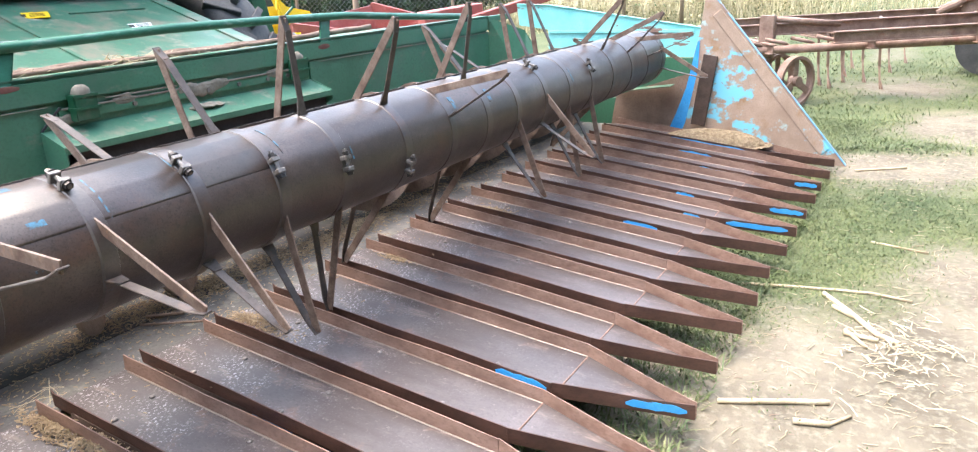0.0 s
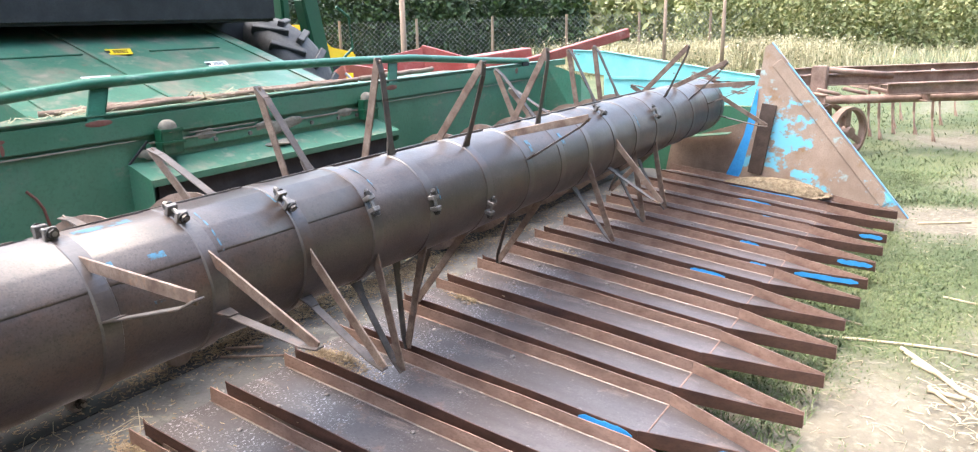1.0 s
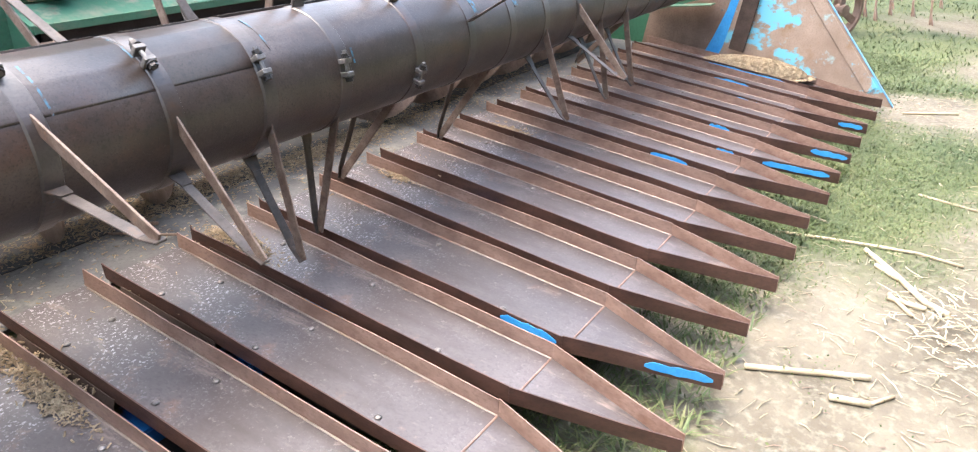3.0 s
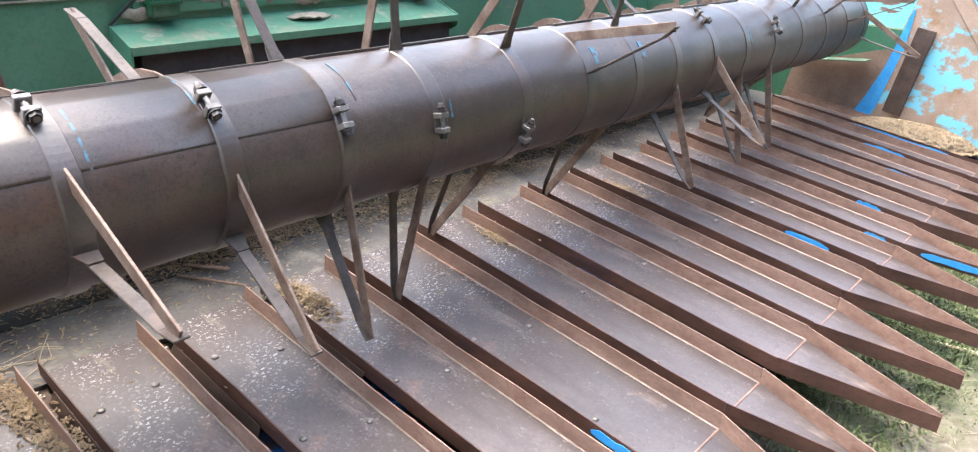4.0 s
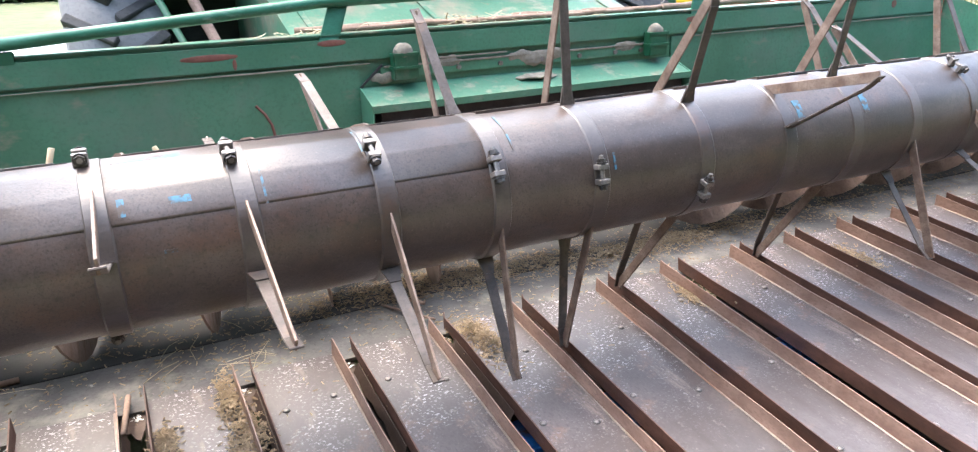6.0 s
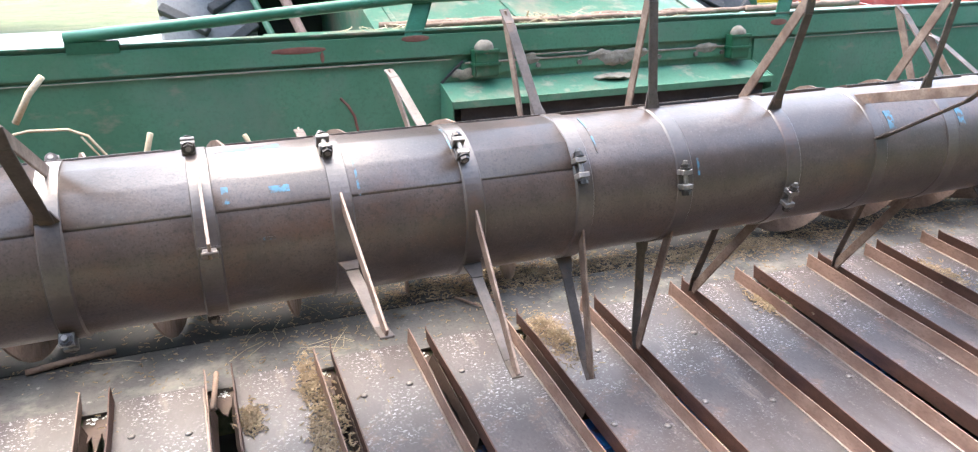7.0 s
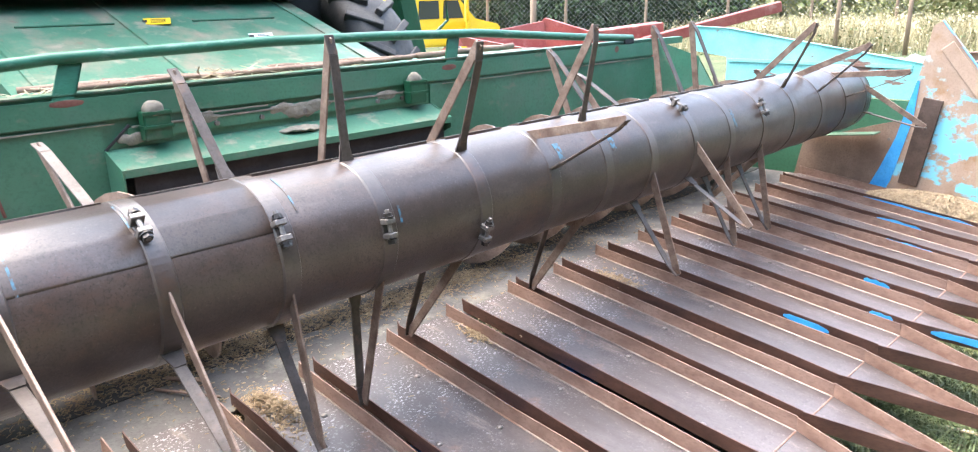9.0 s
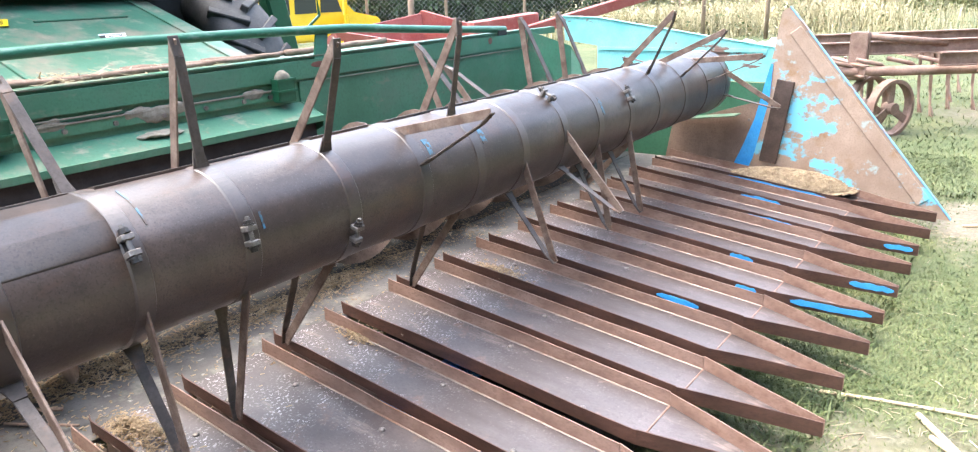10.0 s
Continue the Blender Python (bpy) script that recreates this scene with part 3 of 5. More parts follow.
for x in (-0.38, 1.74):
    bm = B()
    prism(bm, [(x - 0.045, 1.145, 1.325), (x + 0.045, 1.145, 1.325), (x + 0.115, 1.185, 1.485), (x + 0.025, 1.185, 1.485)], (0, 0.012, 0))
    prism(bm, [(x + 0.037, 1.145, 1.325), (x + 0.045, 1.145, 1.325), (x + 0.115, 1.185, 1.485), (x + 0.107, 1.185, 1.485)], (0, 0.05, 0))
    part("rail_post", bm, M_RAIL, rail)

# ---- reel drum ----
YC, ZC, RD = -0.285, 0.997, 0.215
reel = thing("tine_reel_drum", "brown worn steel feeding drum with bolted strap rings and pointed tines", "reel drum")


def at_angle(x, deg, r):
    a = radians(deg)
    return Vector((x, YC - r * math.cos(a), ZC + r * math.sin(a)))


bm = B()
nx, ns = 60, 120
rings = []
DX0, DX1 = -3.4, 3.93
for i in range(nx + 1):
    x = DX0 + (DX1 - DX0) * i / nx
    rings.append([bm.verts.new(at_angle(x, 360 * k / ns, RD - 0.0006 + 0.0007 * math.sin(13 * math.tau * k / ns + 0.6) + 0.0012 * noise.noise((x * 1.7, math.cos(2 * math.pi * k / ns) * 2, math.sin(2 * math.pi * k / ns) * 2)))) for k in range(ns)])
for u, v in zip(rings, rings[1:]):
    for k in range(ns):
        bm.faces.new((u[k], v[k], v[(k + 1) % ns], u[(k + 1) % ns]))
bm.faces.new(rings[0])
bm.faces.new(rings[-1])
part("tube", bm, M_DRUM, reel, smooth=False)
for f in reel.children[0].data.polygons:
    f.use_smooth = len(f.vertices) == 4


def arc_plate(x0, x1, a0, a1, r0, r1, n=20):
    bm = B()
    pr = []
    for k in range(n + 1):
        a = a0 + (a1 - a0) * k / n
        pr.append([bm.verts.new(at_angle(x, a, r)) for x, r in ((x0, r0), (x1, r0), (x1, r1), (x0, r1))])
    for u, v in zip(pr, pr[1:]):
        for k in range(4):
            bm.faces.new((u[k], u[(k + 1) % 4], v[(k + 1) % 4], v[k]))
    bm.faces.new(pr[0])
    bm.faces.new(pr[-1])
    return bm


# cover sheet folded in three flats over the near half of the drum
def sheet_r(ang):
    """Outer radius of the cover sheet: three softly rounded flats."""
    d = (ang - 29) % 22.667 - 11.333
    full = (RD + 0.0042) * (1 - 0.45 * (1 - math.cos(radians(11.333)) / math.cos(radians(d))))
    return RD + 0.0007 + (full - RD - 0.0007) * min(1.0, (ang - 28.8) / 14)


def skin(x0, x1, a0, a1, lift, n):
    """A thin sheet that follows the flats."""
    bm = B()
    pr = []
    for k in range(n + 1):
        a = a0 + (a1 - a0) * k / n
        pr.append([bm.verts.new(at_angle(x, a, r)) for x, r in ((x0, RD - 0.001), (x0, sheet_r(a) + lift), (x1, sheet_r(a) + lift), (x1, RD - 0.001))])
    for u, v in zip(pr, pr[1:]):
        for k in range(3):
            bm.faces.new((u[k], u[k + 1], v[k + 1], v[k]))
    bm.faces.new(pr[0])
    bm.faces.new(pr[-1])
    return bm


for x0, x1 in ((-3.4, -1.72), (-1.716, -0.375)):
    cover = part("cover_sheet", skin(x0, x1, 29, 97, 0.0, 36), M_DRUM, reel, "brown steel sheet folded in flats")
    for f in cover.data.polygons:
        f.use_smooth = abs(f.normal.x) < 0.5 and len(f.vertices) == 4

# overlapping lap whose edge runs along the top of the drum
for x0, x1 in ((-3.3, -1.45), (-1.3, -0.74), (-0.66, -0.4), (-0.33, 0.33), (0.42, 0.7), (0.8, 1.7), (1.8, 3.0)):
    part("cover_lap", arc_plate(x0, x1, 97, 118, RD - 0.001, RD + 0.008, 6), M_DRUM, reel)
for x0, x1 in ((-3.2, -1.75), (-1.66, -1.42), (-1.25, -1.1), (-0.98, -0.8), (-0.64, -0.45), (0.0, 0.2), (0.95, 1.25)):
    part("slot", arc_plate(x0, x1, 95.4, 96.8, RD - 0.001, RD + 0.0056, 2), M_BLACK, reel, "dark slit between cover sheets")

BAND_W = 0.058


def strap(x, r0, r1, n=80):
    """A thin flat ring with sloping edges."""
    bm = B()
    prof = ((x - BAND_W / 2, r0), (x - BAND_W / 2 + 0.005, r1), (x + BAND_W / 2 - 0.005, r1), (x + BAND_W / 2, r0))
    pr = [[bm.verts.new(at_angle(px, 360 * k / n, r)) for px, r in prof] for k in range(n)]
    for k in range(n):
        u, v = pr[k], pr[(k + 1) % n]
        for q in range(3):
            bm.faces.new((u[q], u[q + 1], v[q + 1], v[q]))
    return bm



def clamp(band, x, ang):
    """Two lugs on a strap ring drawn together by a bolt with nuts and washers."""
    t = (at_angle(x, ang + 90, 1) - at_angle(x, ang - 90, 1)).normalized()
    n = (at_angle(x, ang, 1) - at_angle(x, ang, 0)).normalized()
    c = at_angle(x, ang, RD + 0.018)
    xa = Vector((1, 0, 0))
    for s in (-1, 1):
        m = Matrix((xa, n, t)).transposed().to_4x4()
        m.translation = c + t * s * 0.022
        lug = part("clamp_lug", boxm(B(), m, (0.034, 0.034, 0.016), 0.002), M_BOLT2, band)
        m2 = m.copy()
    part("clamp_bolt", rod(B(), c - t * 0.048 + n * 0.004, c + t * 0.056 + n * 0.004, 0.007, 10), M_BOLT2, band)
    for s, r, w in ((-0.034, 0.016, 0.004), (-0.041, 0.013, 0.011), (0.034, 0.016, 0.004), (0.041, 0.013, 0.01)):
        part("nut", rod(B(), c + t * (s - w / 2) + n * 0.004, c + t * (s + w / 2) + n * 0.004, r, 6 if r < 0.015 else 12), M_BOLT, band)


def tine(x, ang, seed, lean=0.0):
    """Two flat bars that stand on the ring a little apart and meet in a point."""
    rnd = random.Random(seed)
    tip = at_angle(x + lean + rnd.uniform(-0.008, 0.008), ang, 0.588)
    up0, lo0 = at_angle(x, ang + 36, RD), at_angle(x, ang - 7, RD)
    inplane = (at_angle(x, ang + 90, 1) - at_angle(x, ang - 90, 1)).normalized()
    t = part("tine", strip(B(), up0 - (tip - up0).normalized() * 0.02, tip, inplane, 0.034, 0.007), M_TINE, reel, "rusty flat-bar tine")
    bend = lo0.lerp(tip, 0.86) + inplane * -0.012
    bm = strip(B(), lo0 - (bend - lo0).normalized() * 0.01, bend, (1, 0, 0), 0.032, 0.006)
    strip(bm, bend, tip + (tip - up0).normalized() * 0.006, (1, 0, 0), 0.032, 0.006)
    part("brace_bar", bm, M_TINE2, t, "greyer bare steel brace")
    d = (tip - lo0).normalized()
    side = Vector((1, 0, 0))
    q = lo0 + d * 0.055
    bm = B()
    prism(bm, [lo0 - side * 0.03 - d * 0.012, lo0 + side * 0.03 - d * 0.012, q + side * 0.016, q - side * 0.016], d.cross(side) * 0.005)
    part("foot", bm, M_TINE2, t)


# ring position, directions of its two tines in degrees above the horizontal, clamp shown or not
RINGS = [(-3.1, 100, 280, 1), (-2.75, 75, 255, 1), (-2.4, 60, 240, 1), (-2.05, 50, 230, 1), (-1.7, 42, 222, 1), (-1.375, 14.6, 195, 88), (-1.05, -9, 168, 69.6), (-0.70, -32.5, 148, 53.3),
         (-0.37, -60.7, 121, 28.1), (-0.034, -83, 92, 10.8), (0.374, -109, 70, -16.4), (0.74, 29.6, 210, 0), (1.07, -107, 78, 0), (1.39, -53.4, 130, 0), (1.735, -32, 148, 60),
         (2.07, -64, 116, 0), (2.415, -62, 114, 30), (2.79, 62, 242, 0), (3.16, 42, 222, 0), (3.52, 22, 201, 0), (3.86, -14, 165, 0)]
for k, (x, ang, ang2, cl) in enumerate(RINGS):
    band = part("strap_ring", strap(x, RD - 0.001, RD + (0.0062 if x < -0.3 else 0.003)), M_BAND, reel)
    if cl:
        top = cl if cl != 1 else ang + 88
        clamp(band, x - 0.014, top)
        clamp(band, x - 0.014, top - 180)
    tine(x, ang, k, -0.042 if -115 < ang < -80 else 0.0)
    tine(x, ang2, k + 50, -0.03 if x in (-0.70, -0.37) else 0.0)

# traces of blue paint on the drum
for x, w, a0, a1 in ((-1.005, 0.006, 29, 70), (-0.31, 0.006, 40, 80), (0.012, 0.007, 12, 26), (0.79, 0.03, 30, 48), (1.11, 0.03, 25, 45), (2.1, 0.02, 15, 40), (-0.735, 0.006, 50, 85), (-1.33, 0.016, 34, 46), (-1.22, 0.05, 38, 43), (-1.33, 0.16, 80, 88), (-1.25, 0.03, 8, 10)):
    part("paint_trace", skin(x, x + w, a0, a1, 0.0005, 12) if x < -0.4 and a0 > 28 else arc_plate(x, x + w, a0, a1, RD - 0.001, RD + 0.0012, 10), M_TRACE, reel, "trace of blue paint")

# ---- cross auger behind the drum ----
auger = thing("cross_auger", "pale rusty screw auger lying in the trough behind the drum", "auger")
AY, AZ, AR = 0.42, 0.745, 0.335
part("core", rod(B(), (X0, AY, AZ), (4.0, AY, AZ), 0.16, 24), M_BROWN, auger, smooth=True)
for x0, x1, hand in ((X0 + 0.1, -0.1, 1), (1.0, 3.9, -1)):
    bm = B()
    n = int((x1 - x0) / 0.42 * 30)
    prev = None
    for k in range(n + 1):
        a = hand * math.tau * k / 30
        x = x0 + 0.42 * k / 30
        cur = [bm.verts.new((x + dx, AY + r * math.cos(a), AZ + r * math.sin(a))) for r, dx in ((0.155, -0.004), (AR, -0.004), (AR, 0.004), (0.155, 0.004))]
        if prev:
            for j in range(4):
                bm.faces.new((prev[j], prev[(j + 1) % 4], cur[(j + 1) % 4], cur[j]))
        prev = cur
    part("flight", bm, M_FLIGHT, auger, "pale worn screw flight")

# ---- end shield ----
XS = 4.2
shield = thing("end_shield", "triangular steel crop divider in patchy blue paint and brown rust", "crop divider")
bm = B()
prism(bm, [(XS, -1.885, 0.135), (XS, -0.785, 1.478), (XS, -0.735, 1.45), (XS, -0.7, 1.2), (XS, -0.655, 0.95), (XS, -0.6, 0.65), (XS, -0.48, 0.335), (XS, -0.6, 0.2), (XS, -1.2, 0.15)], (0.006, 0, 0))
part("plate", bm, M_BLUE2, shield, "blue paint worn through to brown steel")
part("blue_strip", prism(B(), [(XS - 0.006, -0.685, 1.1), (XS - 0.006, -0.7, 1.1), (XS - 0.006, -0.69, 0.85), (XS - 0.006, -0.6, 0.42), (XS - 0.006, -0.565, 0.335), (XS - 0.006, -0.45, 0.335), (XS - 0.006, -0.52, 0.5), (XS - 0.006, -0.6, 0.72), (XS - 0.006, -0.65, 0.95)], (0.004, 0, 0)), M_BLUE, shield, "blue flange")
part("edge_flange", strip(B(), (XS + 0.01, -1.885, 0.14), (XS + 0.01, -0.785, 1.482), (1, 0, 0), 0.035, 0.006), M_BLUE3, shield, "light blue folded edge")
d = Vector((0, -1.1, -1.343)).normalized()
part("stiffener", strip(B(), (XS - 0.006, -1.72, 0.24), (XS - 0.006, -0.83, 1.33), (0, 1.343, -1.1), 0.085, 0.008, 0.003), M_BLUE2, shield, "brown stiffening fold")
part("flat_bar", strip(B(), (XS - 0.02, -0.8, 0.99), (XS - 0.02, -0.712, 0.408), (0, 1, 0), 0.12, 0.02, 0.003), M_DARKBAR, shield, "dark brown steel bar")
for q in ((-0.635, 1.15), (-0.59, 0.92), (-0.56, 0.7)):
    part("bolt", rod(B(), (XS - 0.014, q[0], q[1]), (XS - 0.004, q[0], q[1]), 0.01, 8), M_BOLT2, shield)
part("side_sheet", prism(B(), [(XS + 0.012, 0.08, 0.36), (XS + 0.012, 0.03, 0.63), (XS + 0.012, -0.5, 0.80), (XS + 0.012, -0.64, 0.84), (XS + 0.012, -0.64, 0.33)], (0.006, 0, 0)), M_BROWN, shield, "brown lower side sheet")
upper = thing("turquoise_side_panel", "turquoise painted sheet side panel with scraped rusty streaks", "side panel")
bm = prism(B(), [(4.3, 1.05, 1.43), (4.3, 0.72, 1.415), (4.3, -0.68, 1.20), (4.3, -0.62, 0.96), (4.3, 0.73, 0.965), (4.3, 0.73, 1.2), (4.3, 1.03, 1.24)], (0.008, 0, 0))
part("sheet", bm, M_CYAN, upper)
part("rib", box(B(), (4.285, -0.62, 1.165), (4.3, 0.72, 1.19), 0.002), M_CYAN, upper, "scraped horizontal rib")
part("top_fold", strip(B(), (4.3, 1.05, 1.433), (4.3, 0.72, 1.418), (1, 0, 0), 0.03, 0.006), M_CYAN, upper)
part("top_fold", strip(B(), (4.3, 0.72, 1.418), (4.3, -0.68, 1.204), (1, 0, 0), 0.03, 0.006), M_CYAN, upper)
endbox = thing("green_end_frame", "green painted end frame of the header behind the drum", "end frame")
part("side_plate", prism(B(), [(3.93, 1.15, 0.4), (3.93, 1.15, 1.34), (4.25, 0.95, 1.2), (4.25, 0.75, 0.9), (4.25, 0.75, 0.4)], (0.0, 0.008, 0.0)), M_GREEN, endbox)
part("plate", box(B(), (4.27, -0.72, 0.62), (4.28, 0.6, 0.955), 0.002), M_GREEN, endbox)
part("lower_plate", box(B(), (4.262, -0.05, 0.36), (4.27, 0.78, 0.6), 0.002), M_GREEN, endbox, "green lower plate")
# black plate in front of the green one, near the drum end
part("dark_cover", prism(B(), [(4.262, -0.02, 0.66), (4.262, 0.35, 0.62), (4.262, 0.35, 0.95), (4.262, -0.05, 0.9)], (0.005, 0, 0)), M_BLACK, endbox)
part("teal_ledge", prism(B(), [(4.05, 0.0, 0.68), (4.19, 0.0, 0.68), (4.19, -0.5, 0.74), (4.05, -0.5, 0.74)], (0, 0, 0.008)), M_GREEN2, endbox, "pale green ledge")
part("top_bar", box(B(), (3.9, 1.13, 1.3), (4.3, 1.19, 1.35), 0.004), M_GREEN, endbox)

# ---- combine behind the header ----
combine = thing("combine_harvester", "green combine harvester with a dusty sloping feeder house", "combine harvester")


def feeder_z(y):
    return 1.345 + 0.33 * (y - 1.6)


FX0, FX1 = -0.46, 1.6
part("feeder_house", prism(B(), [(FX0, 1.5, 1.31), (FX0, 3.1, feeder_z(3.1)), (FX0, 3.1, 0.9), (FX0, 1.5, 0.75)], (FX1 - FX0, 0, 0)), M_GREEN2, combine, "dusty pale green feeder house")
for x in (FX0 + 0.12, 0.35, FX1 - 0.12):
    part("rib", strip(B(), (x, 1.55, feeder_z(1.55) + 0.004), (x, 2.95, feeder_z(2.95) + 0.004), (1, 0, 0), 0.03, 0.012, 0.003), M_GREEN2, combine)
for x0, x1 in ((-0.2, 0.3), (0.75, 1.3)):
    for y in (1.9, 2.35):
        part("hatch_lip", strip(B(), (x0, y, feeder_z(y) + 0.004), (x1, y, feeder_z(y) + 0.004), (0, 1, 0.33), 0.014, 0.01, 0.003), M_GREEN3, combine)
for x, y, w, h, mt, lb in ((0.53, 2.36, 0.17, 0.1, M_DECAL, "yellow warning sticker"), (0.12, 1.95, 0.17, 0.1, M_WHITE, "pale sticker"), (1.02, 2.05, 0.15, 0.09, M_WHITE, "pale sticker")):
    m = pose(x, y, feeder_z(y) + 0.005, 18.3, 0, -24)
    dec = part("sticker", boxm(B(), m, (w, h, 0.003)), mt, combine, lb)
    bm = B()
    for k in range(3):
        boxm(bm, m @ Matrix.Translation((0.02, -0.022 + 0.022 * k, 0.002)), (w * 0.5, 0.008, 0.002))
    boxm(bm, m @ Matrix.Translation((-w * 0.32, 0, 0.002)), (0.03, 0.04, 0.002))
    part("sticker_print", bm, M_BLACK, dec)
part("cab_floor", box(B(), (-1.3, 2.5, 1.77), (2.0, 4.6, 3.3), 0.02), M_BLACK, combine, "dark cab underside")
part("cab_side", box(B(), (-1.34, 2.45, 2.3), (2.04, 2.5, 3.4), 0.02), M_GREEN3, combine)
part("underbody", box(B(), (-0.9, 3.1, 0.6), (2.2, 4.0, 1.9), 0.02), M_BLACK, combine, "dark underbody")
part("corner_post", strip(B(), (3.0, 3.2, 2.0), (3.24, 3.2, 0.9), (1, 0, 0), 0.2, 0.14, 0.02), M_GREEN3, combine, "green corner post")
part("body_side", box(B(), (2.9, 3.4, 0.9), (3.0, 7.5, 2.9), 0.02), M_GREEN3, combine)
part("grab_loop", pipe(B(), [(3.36, 3.15, 1.9), (3.5, 3.12, 1.8), (3.52, 3.12, 1.5), (3.4, 3.15, 1.4)], 0.016, 8), M_GREEN3, combine)
part("strut", rod(B(), (-0.95, 2.9, 2.0), (-0.7, 2.2, 1.2), 0.03), M_CULT, combine)
part("strut", rod(B(), (-1.15, 2.9, 2.0), (-0.85, 2.1, 1.15), 0.02), M_GREEN3, combine)


def wheel(cx, cy, cz, r, w, flank):
    bm = B()
    prof = [(r * 0.55, -w * 0.42), (r * 0.8, -w / 2), (r * 0.95, -w * 0.46), (r, -w * 0.3), (r, w * 0.3), (r * 0.95, w * 0.46), (r * 0.8, w / 2), (r * 0.55, w * 0.42)]
    n = 48
    rg = [[bm.verts.new((cx + b, cy + a * math.cos(2 * math.pi * k / n), cz + a * math.sin(2 * math.pi * k / n))) for a, b in prof] for k in range(n)]
    for k in range(n):
        u, v = rg[k], rg[(k + 1) % n]
        for j in range(len(prof) - 1):
            bm.faces.new((u[j], u[j + 1], v[j + 1], v[j]))
    tyre = part("tyre", bm, flank, combine, "dusty black tractor tyre", smooth=True)
    for k in range(22):
        for s in (-1, 1):
            a = 2 * math.pi * (k + (0.5 if s > 0 else 0)) / 22
            p0 = Vector((cx + s * w * 0.47, cy + r * 0.96 * math.cos(a), cz + r * 0.96 * math.sin(a)))
            a2 = a + 0.2
            p1 = Vector((cx + s * 0.01, cy + (r + 0.012) * math.cos(a2), cz + (r + 0.012) * math.sin(a2)))
            part("tread_lug", strip(B(), p0, p1, (0, -math.sin(a), math.cos(a)), 0.06, 0.075, 0.008), M_TYRE, tyre)
    part("rim", rod(B(), (cx - w * 0.3, cy, cz), (cx + w * 0.3, cy, cz), r * 0.55, 32), M_DUST, combine, "dusty wheel rim")


wheel(2.42, 3.35, 0.95, 0.88, 0.55, M_TYRE)
wheel(-1.2, 3.35, 0.95, 0.88, 0.55, M_TYRE2)

# crop stalks and straw lying between rail and feeder house
ledge = tagged(part("feeder_apron", box(B(), (-1.0, YP + 0.09, 1.28), (3.0, 1.62, 1.325), 0.004), M_GREEN2), "dusty green apron behind the header top", "apron")
srnd = random.Random(11)
for a, b, r in (((-0.3, 1.3), (1.0, 1.36), 0.016), ((0.5, 1.33), (1.7, 1.42), 0.014), ((-0.1, 1.5), (0.45, 1.3), 0.016), ((0.75, 1.52), (1.25, 1.34), 0.018), ((1.2, 1.5), (1.62, 1.36), 0.015), ((0.0, 1.34), (-0.45, 1.5), 0.015), ((1.7, 1.4), (2.6, 1.45), 0.02)):
    bm = B()
    pts = []
    for k in range(7):
        q = Vector((a[0] + (b[0] - a[0]) * k / 6, a[1] + (b[1] - a[1]) * k / 6, 1.335 + r + 0.012 * srnd.random()))
        pts.append(q)
    tagged(part("dry_stalk", pipe(bm, pts, r, 7), M_WOODY, smooth=True), "brown dry plant stalk lying behind the header top", "stalk", "stalks behind the header top")


def scatter(name, label, cat, m, n, place, length, thick, seed, flat=0.3, kind="stuff", curl=0.25):
    """Many loose stems as one mesh."""
    rnd = random.Random(seed)
    v, f = [], []
    for _ in range(n):
        p = place(rnd)
        if p is None:
            continue
        a = rnd.uniform(0, math.tau)
        ln, th = rnd.uniform(*length), rnd.uniform(*thick)
        up = rnd.uniform(0, flat)
        d = Vector((math.cos(a), math.sin(a), up)).normalized()
        s = Vector((-math.sin(a), math.cos(a), 0)) * th
        w = Vector((0, 0, th))
        p = Vector(p)
        bow = Vector((rnd.uniform(-1, 1), rnd.uniform(-1, 1), rnd.uniform(0, 0.6))) * ln * curl
        i = len(v)
        for q in (p - d * ln / 2, p + bow * 0.5, p + d * ln / 2):
            v += [q - s, q + w, q + s]
        for k in (0, 3):
            for e in range(3):
                f.append((i + k + e, i + k + (e + 1) % 3, i + k + 3 + (e + 1) % 3, i + k + 3 + e))
    me = bpy.data.meshes.new(name)
    me.from_pydata([tuple(q) for q in v], [], f)
    me.materials.append(m)
    return tagged(new(name, me), label, cat, kind=kind)


def heap_place(spots, z):
    def go(rnd):
        x, y, sx, sy, h = spots[rnd.randrange(len(spots))]
        gx, gy = rnd.gauss(0, 1), rnd.gauss(0, 1)
        return (x + gx * sx, y + gy * sy, z + h * max(0, 1 - (gx * gx + gy * gy) / 3) * rnd.random())
    return go


scatter("straw_litter", "loose dry straw lying behind the header top", "straw", M_STRAW, 420,
        heap_place([(0.35, 1.36, 0.1, 0.06, 0.05), (0.55, 1.4, 0.14, 0.05, 0.03), (0.9, 1.4, 0.3, 0.06, 0.02), (-0.2, 1.4, 0.2, 0.06, 0.02)], 1.335), (0.05, 0.16), (0.0015, 0.003), 21, 0.5)
DZ = 0.388
